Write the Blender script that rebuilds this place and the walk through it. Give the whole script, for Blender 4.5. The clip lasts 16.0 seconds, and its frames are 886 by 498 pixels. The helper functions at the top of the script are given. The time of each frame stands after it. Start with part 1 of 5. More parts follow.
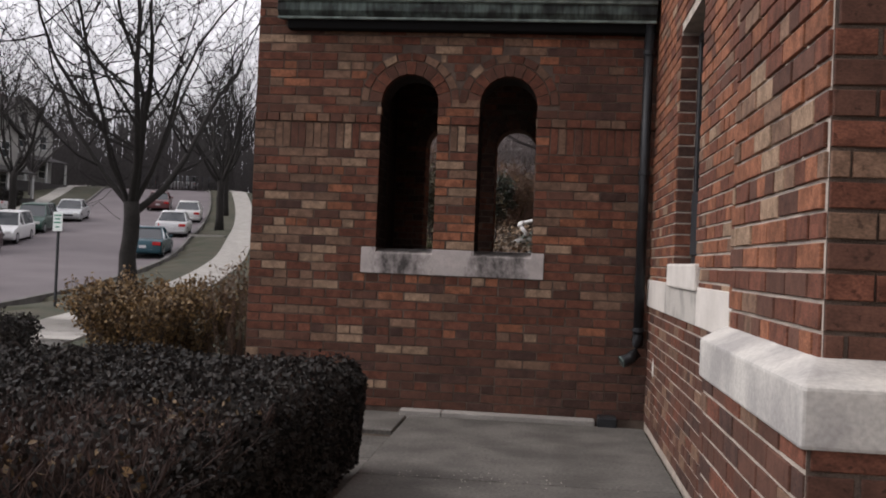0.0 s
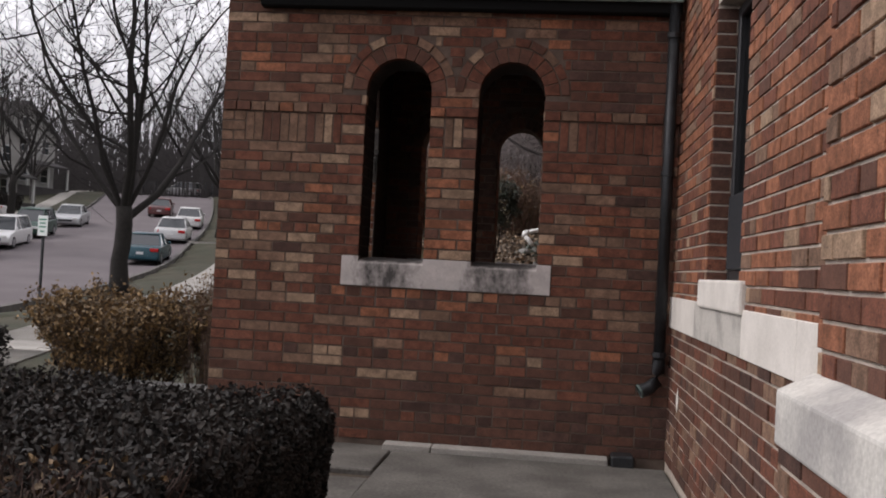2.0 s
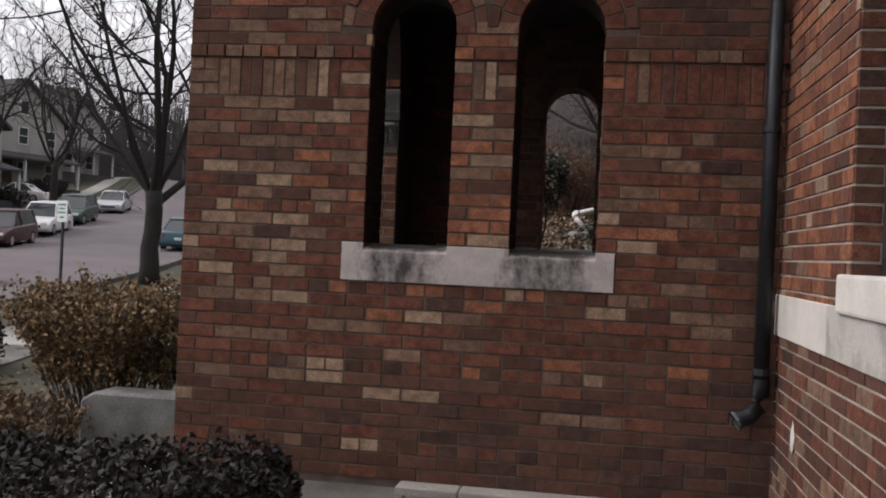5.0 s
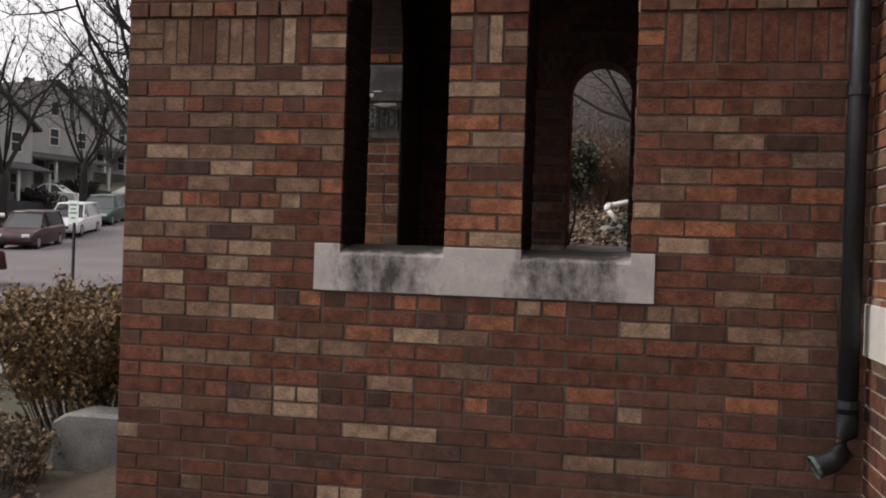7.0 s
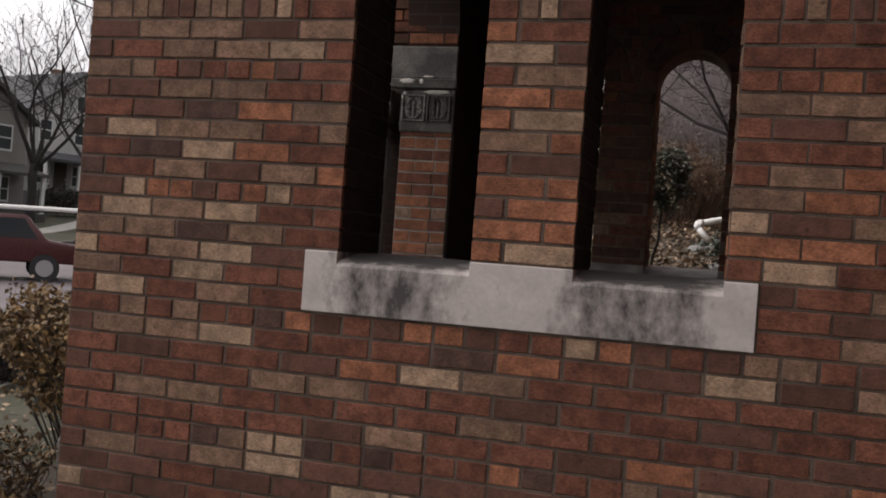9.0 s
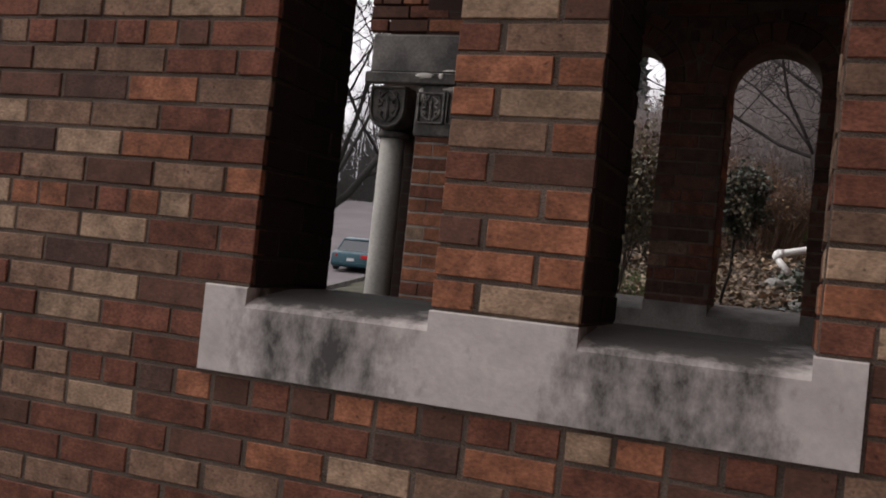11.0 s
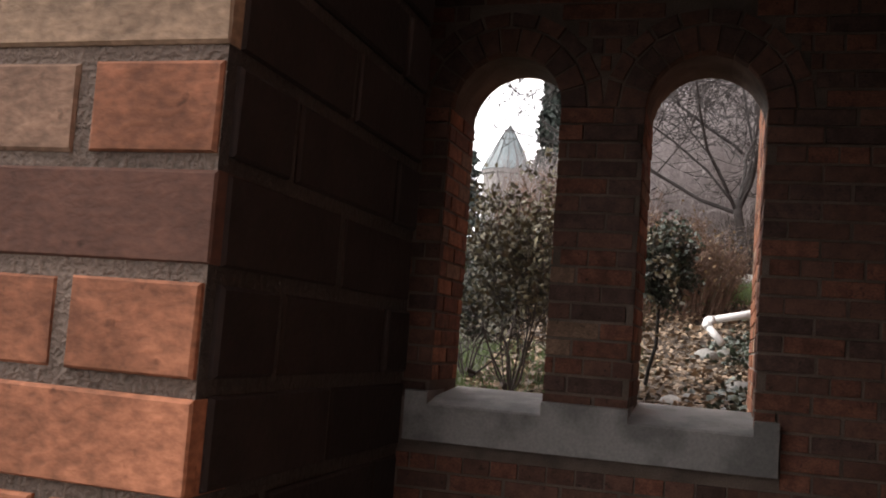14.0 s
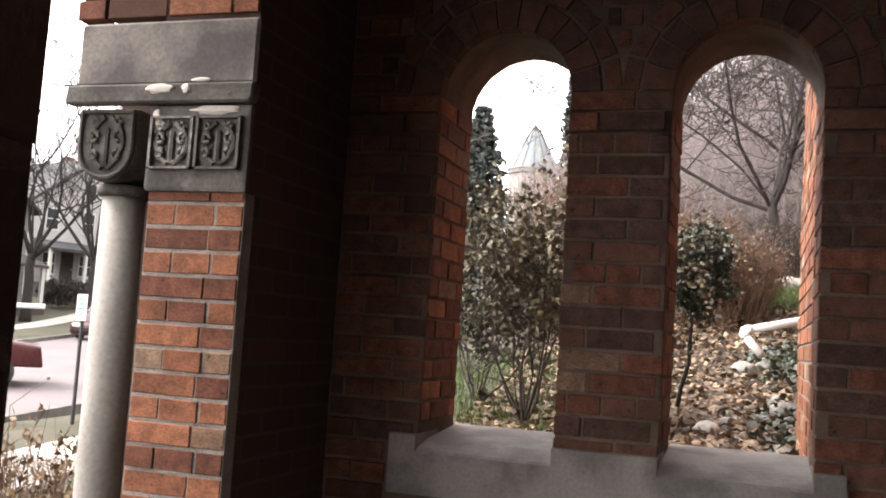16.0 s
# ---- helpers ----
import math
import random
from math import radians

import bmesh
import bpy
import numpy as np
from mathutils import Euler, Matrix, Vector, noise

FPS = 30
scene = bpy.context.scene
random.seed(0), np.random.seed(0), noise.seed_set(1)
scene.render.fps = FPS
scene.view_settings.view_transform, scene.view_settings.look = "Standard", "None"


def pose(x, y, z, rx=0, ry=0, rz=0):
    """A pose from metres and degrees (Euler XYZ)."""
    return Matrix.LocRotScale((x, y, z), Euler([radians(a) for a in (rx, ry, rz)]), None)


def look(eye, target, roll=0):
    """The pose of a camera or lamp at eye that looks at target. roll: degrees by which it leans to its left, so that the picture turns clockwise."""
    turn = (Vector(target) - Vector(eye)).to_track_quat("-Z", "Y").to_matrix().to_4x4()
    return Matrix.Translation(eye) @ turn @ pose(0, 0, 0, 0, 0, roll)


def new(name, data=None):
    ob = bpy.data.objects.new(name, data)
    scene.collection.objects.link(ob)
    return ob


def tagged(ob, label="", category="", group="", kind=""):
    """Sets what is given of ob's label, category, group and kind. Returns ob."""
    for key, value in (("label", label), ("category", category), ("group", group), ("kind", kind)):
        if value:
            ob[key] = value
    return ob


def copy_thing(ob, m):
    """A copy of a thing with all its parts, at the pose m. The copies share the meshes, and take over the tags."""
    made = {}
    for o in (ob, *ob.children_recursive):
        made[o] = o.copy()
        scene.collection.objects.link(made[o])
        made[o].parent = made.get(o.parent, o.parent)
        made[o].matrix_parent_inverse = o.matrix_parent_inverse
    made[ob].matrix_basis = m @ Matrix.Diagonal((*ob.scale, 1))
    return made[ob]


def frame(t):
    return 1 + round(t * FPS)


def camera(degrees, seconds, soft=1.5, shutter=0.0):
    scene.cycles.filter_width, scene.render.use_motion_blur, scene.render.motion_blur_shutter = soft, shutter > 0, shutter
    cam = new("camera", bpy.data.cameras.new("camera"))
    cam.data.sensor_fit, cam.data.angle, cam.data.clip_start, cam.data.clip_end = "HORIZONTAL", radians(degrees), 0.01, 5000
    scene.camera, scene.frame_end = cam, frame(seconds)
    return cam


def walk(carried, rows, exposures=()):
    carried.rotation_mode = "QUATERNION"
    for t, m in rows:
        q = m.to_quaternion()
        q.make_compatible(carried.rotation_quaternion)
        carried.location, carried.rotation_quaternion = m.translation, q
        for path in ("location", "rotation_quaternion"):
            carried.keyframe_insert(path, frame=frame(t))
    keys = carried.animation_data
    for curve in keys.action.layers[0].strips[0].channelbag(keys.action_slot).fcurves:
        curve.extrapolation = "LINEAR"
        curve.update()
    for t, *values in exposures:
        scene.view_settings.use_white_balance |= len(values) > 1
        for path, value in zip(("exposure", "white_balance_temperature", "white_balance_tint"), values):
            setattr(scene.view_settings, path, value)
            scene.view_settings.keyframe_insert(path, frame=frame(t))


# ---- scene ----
cam = camera(49.1, 16.0, 1.9)
METRES, EYE, TILT, LEAN, TURN = 7.5, 1.173, 0.0, 0.0, 6.1
ROWS = [
    (0.0, 0.0, 0.0, 0.0, -0.03, 0.63, -2.37),
    (0.5, 0.0032, 0.0314, -0.0008, 0.67, 0.82, -3.06),
    (1.0, 0.0055, 0.0635, 0.0019, 0.96, 1.24, -3.18),
    (1.5, 0.008, 0.0929, 0.0035, 0.55, 1.23, -2.95),
    (2.0, 0.0112, 0.1261, 0.002, 0.25, 1.2, -3.01),
    (2.5, 0.0131, 0.1595, 0.006, 1.44, 1.2, -3.8),
    (3.0, 0.0147, 0.1929, 0.0059, 2.17, 0.93, -4.32),
    (3.5, 0.0151, 0.2272, 0.0067, 2.4, 0.88, -4.04),
    (4.0, 0.0168, 0.2598, 0.0072, 2.01, 0.82, -3.04),
    (4.5, 0.0193, 0.2926, 0.0034, 1.99, 0.64, -2.64),
    (5.0, 0.0216, 0.3261, 0.0067, 3.01, 0.11, -2.63),
    (7.5, 0.0386, 0.4917, 0.0118, 5.77, -0.33, -1.98),
    (8.0, 0.0428, 0.5241, 0.0128, 7.57, -0.48, -2.99),
    (8.5, 0.0455, 0.5581, 0.0125, 8.83, -0.15, -3.69),
    (11.0, 0.0591, 0.7244, 0.0224, 14.45, 1.02, -5.94),
    (11.5, 0.061, 0.7571, 0.0257, 13.23, 1.32, -4.97),
    (12.0, 0.0628, 0.7888, 0.0253, 11.99, 1.76, -4.11),
    (12.5, 0.0646, 0.8214, 0.0299, 11.27, 2.87, -3.79),
    (13.0, 0.0641, 0.8517, 0.034, 11.33, 3.5, -4.46),
    (13.5, 0.0633, 0.8822, 0.0375, 10.82, 4.33, -4.48),
    (14.0, 0.0634, 0.91, 0.0429, 10.19, 5.14, -4.3),
    (14.5, 0.0635, 0.9341, 0.0462, 10.34, 5.05, -4.21),
    (15.0, 0.0638, 0.9576, 0.0505, 10.91, 5.48, -4.13),
    (15.5, 0.0649, 0.9771, 0.0541, 11.46, 5.84, -3.65),
    (16.0, 0.0647, 0.9929, 0.0575, 11.94, 5.07, -3.66),
]
EXPOSURES = [(0.0, -0.84, 6450, 16), (5.0, -0.8, 6450, 15), (7.5, -0.6, 6700, 13), (12.0, -0.72, 6550, 15), (13.0, -0.6, 6550, 15), (14.0, 0.4, 6700, 14), (15.0, 1.12, 6450, 13), (16.0, 1.36, 6900, 16)]
walk(cam, [(t, pose(0, 0, EYE, TILT, LEAN, TURN) @ pose(METRES * x, METRES * y, METRES * z, 90 + pitch, roll, yaw)) for t, x, y, z, yaw, pitch, roll in ROWS], EXPOSURES)

# ---- world and sun: overcast winter day ----
world = bpy.data.worlds.new("overcast_sky")
scene.world = world
world.use_nodes = True
wn, wl = world.node_tree.nodes, world.node_tree.links
wn.clear()
sky = wn.new("ShaderNodeTexSky")
sky.sky_type = "NISHITA"
sky.sun_disc = False
sky.sun_elevation, sky.sun_rotation = radians(43), radians(263)
pale = wn.new("ShaderNodeHueSaturation")
pale.inputs["Saturation"].default_value = 0.12
cloud = wn.new("ShaderNodeMix")
cloud.data_type = "RGBA"
cloud.inputs[0].default_value = 0.75
cloud.inputs[7].default_value = (12.6, 12.6, 12.9, 1)
back = wn.new("ShaderNodeBackground")
back.inputs["Strength"].default_value = 0.2
wout = wn.new("ShaderNodeOutputWorld")
wl.new(sky.outputs[0], pale.inputs["Color"])
wl.new(pale.outputs[0], cloud.inputs[6])
wl.new(cloud.outputs[2], back.inputs[0])
wl.new(back.outputs[0], wout.inputs[0])
sun = new("sun", bpy.data.lights.new("sun", "SUN"))
sun.data.energy, sun.data.angle, sun.data.color = 3.2, radians(25), (1, 0.96, 0.9)
sun.matrix_world = look((0, 0, 18), (19, 2.2, 0))

rng = np.random.default_rng(7)


# ---- materials ----
def mat(name, base, rough=0.8, var=0.25, scale=6.0, fine=60.0, bump=0.2, metal=0.0, spec=0.4, dist=0.01, tint=None, rand=0.0, lo=0.35, hi=0.65, drag=(1, 1, 1), pits=0.0):
    """A surface with stains at one scale and grain at a finer one; rand varies it from piece to piece."""
    m = bpy.data.materials.new(name)
    m.use_nodes = True
    n, l = m.node_tree.nodes, m.node_tree.links
    b = n["Principled BSDF"]
    b.inputs["Metallic"].default_value, b.inputs["Specular IOR Level"].default_value = metal, spec
    g = n.new("ShaderNodeNewGeometry")
    n1, n2 = n.new("ShaderNodeTexNoise"), n.new("ShaderNodeTexNoise")
    n1.inputs["Scale"].default_value, n1.inputs["Detail"].default_value = scale, 6
    n2.inputs["Scale"].default_value, n2.inputs["Detail"].default_value = fine, 4
    l.new(g.outputs["Position"], n1.inputs["Vector"])
    dr = n.new("ShaderNodeVectorMath")
    dr.operation = "MULTIPLY"
    dr.inputs[1].default_value = drag
    l.new(g.outputs["Position"], dr.inputs[0])
    l.new(dr.outputs[0], n2.inputs["Vector"])
    ramp = n.new("ShaderNodeMapRange")
    ramp.inputs[1].default_value, ramp.inputs[2].default_value = lo, hi
    l.new(n1.outputs[0], ramp.inputs[0])
    mix = n.new("ShaderNodeMix")
    mix.data_type = "RGBA"
    other = tint or tuple(c * (1 - var) for c in base)
    mix.inputs[6].default_value, mix.inputs[7].default_value = (*base, 1), (*other, 1)
    l.new(ramp.outputs[0], mix.inputs[0])
    # grain and piece-to-piece variation work on the value
    hsv = n.new("ShaderNodeHueSaturation")
    val = n.new("ShaderNodeMapRange")
    val.inputs[1].default_value, val.inputs[2].default_value = 0.3, 0.7
    val.inputs[3].default_value, val.inputs[4].default_value = 1 - var * 0.8, 1 + var * 0.5
    l.new(n2.outputs[0], val.inputs[0])
    last = val.outputs[0]
    if rand:
        oi = n.new("ShaderNodeObjectInfo")
        s = n.new("ShaderNodeMath")
        s.operation = "ADD"
        l.new(oi.outputs["Random"], s.inputs[0])
        l.new(g.outputs["Random Per Island"], s.inputs[1])
        f = n.new("ShaderNodeMath")
        f.operation = "FRACT"
        l.new(s.outputs[0], f.inputs[0])
        r = n.new("ShaderNodeMapRange")
        r.inputs[3].default_value, r.inputs[4].default_value = 1 - rand, 1 + rand
        l.new(f.outputs[0], r.inputs[0])
        p = n.new("ShaderNodeMath")
        p.operation = "MULTIPLY"
        l.new(last, p.inputs[0])
        l.new(r.outputs[0], p.inputs[1])
        last = p.outputs[0]
    if pits:
        n3 = n.new("ShaderNodeTexNoise")
        n3.inputs["Scale"].default_value, n3.inputs["Detail"].default_value = 55, 3
        l.new(g.outputs["Position"], n3.inputs["Vector"])
        r3 = n.new("ShaderNodeMapRange")
        r3.inputs[1].default_value, r3.inputs[2].default_value = 0.64, 0.72
        r3.inputs[3].default_value, r3.inputs[4].default_value = 1.0, 1 - pits
        l.new(n3.outputs[0], r3.inputs[0])
        p3 = n.new("ShaderNodeMath")
        p3.operation = "MULTIPLY"
        l.new(last, p3.inputs[0])
        l.new(r3.outputs[0], p3.inputs[1])
        last = p3.outputs[0]
    l.new(last, hsv.inputs["Value"])
    l.new(mix.outputs[2], hsv.inputs["Color"])
    l.new(hsv.outputs[0], b.inputs["Base Color"])
    rr = n.new("ShaderNodeMapRange")
    rr.inputs[3].default_value, rr.inputs[4].default_value = max(0.02, rough - 0.1), min(1, rough + 0.1)
    l.new(n2.outputs[0], rr.inputs[0])
    l.new(rr.outputs[0], b.inputs["Roughness"])
    if bump:
        bp = n.new("ShaderNodeBump")
        bp.inputs["Strength"].default_value, bp.inputs["Distance"].default_value = bump, dist
        l.new(n2.outputs[0], bp.inputs["Height"])
        l.new(bp.outputs[0], b.inputs["Normal"])
    return m


def plain(name, base, rough=0.5, metal=0.0, spec=0.5, emit=0.0):
    m = bpy.data.materials.new(name)
    m.use_nodes = True
    b = m.node_tree.nodes["Principled BSDF"]
    b.inputs["Base Color"].default_value = (*base, 1)
    b.inputs["Roughness"].default_value, b.inputs["Metallic"].default_value = rough, metal
    b.inputs["Specular IOR Level"].default_value = spec
    if emit:
        b.inputs["Emission Color"].default_value, b.inputs["Emission Strength"].default_value = (*base, 1), emit
    return m


BRICK = {
    "b": mat("brick_buff", (0.36, 0.243, 0.163), 0.88, 0.42, 22, 130, 0.16, rand=0.16, drag=(0.85, 0.85, 1.35), pits=0.5, spec=0.25),
    "t": mat("brick_tan", (0.225, 0.136, 0.092), 0.88, 0.42, 22, 130, 0.16, rand=0.18, drag=(0.85, 0.85, 1.35), pits=0.5, spec=0.25),
    "o": mat("brick_orange", (0.30, 0.122, 0.067), 0.88, 0.45, 22, 130, 0.16, rand=0.18, drag=(0.85, 0.85, 1.35), pits=0.5, spec=0.25),
    "r": mat("brick_red", (0.176, 0.069, 0.044), 0.88, 0.45, 22, 130, 0.16, rand=0.2, drag=(0.85, 0.85, 1.35), pits=0.5, spec=0.25),
    "n": mat("brick_brown", (0.12, 0.057, 0.040), 0.88, 0.3, 22, 130, 0.16, rand=0.2, drag=(0.85, 0.85, 1.35), pits=0.5, spec=0.25),
    "d": mat("brick_dark", (0.092, 0.050, 0.039), 0.88, 0.4, 22, 130, 0.16, rand=0.2, drag=(0.85, 0.85, 1.35), pits=0.5, spec=0.25),
}
# near-black brick for the jambs, the shade of the openings put into its colour
BRICK["k"] = mat("brick_shaded", (0.021, 0.014, 0.012), 0.9, 0.3, 22, 130, 0.16, rand=0.3, spec=0.2)
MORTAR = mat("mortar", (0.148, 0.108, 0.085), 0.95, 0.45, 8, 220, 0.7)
# dark copy of the mortar for reveals and inner faces, shade in its colour
MORTAR_SHADED = mat("mortar_shaded", (0.042, 0.033, 0.028), 0.95, 0.4, 8, 160, 0.7)
MORTAR_GREY = mat("mortar_grey", (0.34, 0.31, 0.28), 0.95, 0.35, 12, 160, 0.7)
MORTAR_PALE = mat("mortar_pale", (0.55, 0.48, 0.41), 0.95, 0.3, 8, 160, 0.6)
LIMESTONE = mat("limestone", (0.70, 0.66, 0.61), 0.8, 0.12, 5, 90, 0.12, tint=(0.58, 0.545, 0.50))
STONE_DARK = mat("weathered_stone", (0.15, 0.138, 0.125), 0.85, 0.4, 9, 80, 0.3, tint=(0.05, 0.047, 0.044))
CONCRETE = mat("concrete", (0.36, 0.34, 0.31), 0.9, 0.25, 2.2, 70, 0.25)
KERB = mat("kerb_concrete", (0.15, 0.14, 0.132), 0.9, 0.35, 2.0, 60, 0.3, tint=(0.09, 0.084, 0.078))
PAVING = mat("paving_concrete", (0.142, 0.133, 0.12), 0.85, 0.45, 2.6, 50, 0.3, tint=(0.078, 0.073, 0.065))
COPPER = mat("green_copper", (0.10, 0.135, 0.122), 0.7, 0.85, 5, 14, 0.2, metal=0.1, tint=(0.022, 0.028, 0.026), lo=0.42, hi=0.58, drag=(2.2, 1, 0.25))
COPPER_PALE = mat("pale_copper", (0.27, 0.34, 0.31), 0.7, 0.3, 10, 60, 0.2, tint=(0.12, 0.155, 0.145))
PIPE_METAL = mat("dark_pipe", (0.03, 0.032, 0.035), 0.45, 0.3, 9, 60, 0.1, metal=0.3)
SLATE = mat("slate", (0.06, 0.06, 0.065), 0.7, 0.3, 3, 40, 0.3)
WOOD_DARK = mat("dark_wood", (0.05, 0.035, 0.025), 0.7, 0.3, 3, 40, 0.3)
ASPHALT = mat("asphalt", (0.138, 0.118, 0.124), 0.85, 0.22, 0.35, 30, 0.2)
GRASS = mat("grass", (0.030, 0.034, 0.017), 0.95, 0.4, 0.9, 14, 0.6, tint=(0.052, 0.045, 0.027))
LITTER = mat("leaf_litter_soil", (0.04, 0.029, 0.021), 0.95, 0.45, 2.5, 30, 0.8, tint=(0.065, 0.047, 0.032))
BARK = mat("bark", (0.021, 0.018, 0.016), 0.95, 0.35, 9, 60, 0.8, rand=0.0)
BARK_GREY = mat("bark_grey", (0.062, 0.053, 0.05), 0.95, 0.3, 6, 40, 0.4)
# bark of distant trees, haze put into its paler grey colour
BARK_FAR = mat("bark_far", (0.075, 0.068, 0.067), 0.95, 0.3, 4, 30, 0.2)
WHITE_PLASTIC = mat("white_pipe", (0.75, 0.74, 0.72), 0.4, 0.08, 6, 40, 0.05)
RUBBER = plain("rubber", (0.015, 0.015, 0.016), 0.85)
RIM = plain("wheel_rim", (0.4, 0.4, 0.42), 0.35, 0.8)
CAR_GLASS = plain("car_glass", (0.03, 0.035, 0.04), 0.06, 0.0, 0.8)
RED_LAMP = plain("tail_lamp", (0.45, 0.02, 0.02), 0.2)
CLEAR_LAMP = plain("head_lamp", (0.7, 0.7, 0.68), 0.15)
PLATE = plain("number_plate", (0.6, 0.6, 0.6), 0.5)
BLACK_TRIM = plain("black_trim", (0.02, 0.02, 0.022), 0.5)


def leafy(name, base, var=0.5, rough=0.65):
    return mat(name, base, rough, 0.3, 3, 30, 0.0, rand=var, spec=0.5)


LEAF_DARK = leafy("hedge_leaf", (0.0145, 0.0105, 0.0075), 0.9, 0.75)
LEAF_RUST = leafy("rust_leaf", (0.145, 0.088, 0.036), 0.5)
LEAF_GOLD = leafy("golden_leaf", (0.20, 0.122, 0.047), 0.6)
LEAF_OLIVE = leafy("olive_leaf", (0.108, 0.092, 0.048), 0.55, 0.6)
LEAF_GREEN = leafy("dark_green_leaf", (0.035, 0.05, 0.03), 0.5, 0.35)
LEAF_FALLEN = leafy("fallen_leaf", (0.23, 0.16, 0.10), 0.6)
LEAF_SPRUCE = leafy("spruce_needle", (0.045, 0.06, 0.05), 0.4)
# twigs of the far bank, paled for distance like the far bark
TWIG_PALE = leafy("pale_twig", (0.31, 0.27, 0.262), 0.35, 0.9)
TWIG = leafy("twig", (0.05, 0.038, 0.032), 0.35, 0.9)
TWIG_RED = leafy("red_twig", (0.17, 0.105, 0.075), 0.35, 0.9)


# ---- mesh tools ----
class Geo:
    """Vertices and faces gathered for one mesh."""

    def __init__(self):
        self.v, self.f = [], []

    def add(self, verts, faces):
        k = len(self.v)
        self.v.extend([tuple(p) for p in verts])
        self.f.extend([tuple(i + k for i in q) for q in faces])
        return self

    def box(self, x0, x1, y0, y1, z0, z1):
        return self.add([(x0, y0, z0), (x1, y0, z0), (x1, y1, z0), (x0, y1, z0), (x0, y0, z1), (x1, y0, z1), (x1, y1, z1), (x0, y1, z1)],
                        [(3, 2, 1, 0), (4, 5, 6, 7), (0, 1, 5, 4), (1, 2, 6, 5), (2, 3, 7, 6), (3, 0, 4, 7)])

    def prism(self, poly, axis, a0, a1):
        """A polygon pushed along an axis: 'y' takes (x, z) points, 'x' takes (y, z) points, 'z' takes (x, y) points."""
        put3 = {"y": lambda p, a: (p[0], a, p[1]), "x": lambda p, a: (a, p[0], p[1]), "z": lambda p, a: (p[0], p[1], a)}[axis]
        n = len(poly)
        verts = [put3(p, a0) for p in poly] + [put3(p, a1) for p in poly]
        faces = [tuple(range(n)), tuple(range(2 * n - 1, n - 1, -1))] + [(i, i + n, (i + 1) % n + n, (i + 1) % n) for i in range(n)]
        return self.add(verts, faces)

    def tube(self, pts, radii, sides=6, cap=True):
        pts = [Vector(p) for p in pts]
        n = len(pts)
        ref = Vector((0.31, 0.17, 0.93))
        rings = []
        for i, p in enumerate(pts):
            d = (pts[min(i + 1, n - 1)] - pts[max(i - 1, 0)]).normalized()
            a = d.cross(ref)
            if a.length < 0.05:
                a = d.cross(Vector((1, 0, 0)))
            a.normalize()
            b = d.cross(a)
            r = radii[i] if hasattr(radii, "__len__") else radii
            rings.append([p + (a * math.cos(6.28319 * k / sides) + b * math.sin(6.28319 * k / sides)) * r for k in range(sides)])
        faces = [(i * sides + k, i * sides + (k + 1) % sides, (i + 1) * sides + (k + 1) % sides, (i + 1) * sides + k) for i in range(n - 1) for k in range(sides)]
        if cap:
            faces += [tuple(range(sides - 1, -1, -1)), tuple(range((n - 1) * sides, n * sides))]
        return self.add([q for r in rings for q in r], faces)

    def lathe(self, prof, cx, cy, sides=24):
        rings = [[(cx + r * math.cos(6.28319 * k / sides), cy + r * math.sin(6.28319 * k / sides), z) for k in range(sides)] for r, z in prof]
        n = len(prof)
        faces = [(i * sides + k, i * sides + (k + 1) % sides, (i + 1) * sides + (k + 1) % sides, (i + 1) * sides + k) for i in range(n - 1) for k in range(sides)]
        faces += [tuple(range(sides - 1, -1, -1)), tuple(range((n - 1) * sides, n * sides))]
        return self.add([q for r in rings for q in r], faces)

    def leaves(self, pts, size, rg, flat=0.0, long=1.6):
        """A small pointed leaf at each point, turned at random."""
        pts = np.asarray(pts, float)
        n = len(pts)
        if not n:
            return self
        a = rg.normal(size=(n, 3))
        a[:, 2] *= 1 - flat
        a /= np.linalg.norm(a, axis=1)[:, None]
        b = np.cross(a, rg.normal(size=(n, 3)) + np.array([0, 0, 3 * flat]))
        b /= np.linalg.norm(b, axis=1)[:, None] + 1e-9
        s = size * rg.uniform(0.6, 1.3, n)[:, None]
        c = np.cross(a, b)
        q = np.stack([pts - a * s * long * 0.5, pts + b * s * 0.5 + c * s * 0.12, pts + a * s * long * 0.5, pts - b * s * 0.5 + c * s * 0.12], 1).reshape(-1, 3)
        k = len(self.v)
        self.v.extend(map(tuple, q))
        self.f.extend((k + 4 * i, k + 4 * i + 1, k + 4 * i + 2, k + 4 * i + 3) for i in range(n))
        return self

    def bevel(self, w, seg=1):
        bm = bmesh.new()
        me = self.mesh("tmp", None)
        bm.from_mesh(me)
        bpy.data.meshes.remove(me)
        bmesh.ops.remove_doubles(bm, verts=bm.verts, dist=1e-5)
        es = [e for e in bm.edges if len(e.link_faces) == 2 and e.calc_face_angle(0) > 0.5]
        bmesh.ops.bevel(bm, geom=es, offset=w, segments=seg, profile=0.6, affect="EDGES")
        bmesh.ops.recalc_face_normals(bm, faces=bm.faces)
        me = bpy.data.meshes.new("tmp")
        bm.to_mesh(me)
        bm.free()
        self.v, self.f = [tuple(v.co) for v in me.vertices], [tuple(p.vertices) for p in me.polygons]
        bpy.data.meshes.remove(me)
        return self

    def mesh(self, name, material, smooth=False):
        me = bpy.data.meshes.new(name)
        me.from_pydata(self.v, [], self.f)
        if material:
            me.materials.append(material)
        if smooth:
            me.polygons.foreach_set("use_smooth", [True] * len(me.polygons))
        me.update()
        return me


def part(name, geo, material, parent=None, label="", smooth=False):
    ob = new(name, geo.mesh(name, material, smooth))
    ob.parent = parent
    return tagged(ob, label)


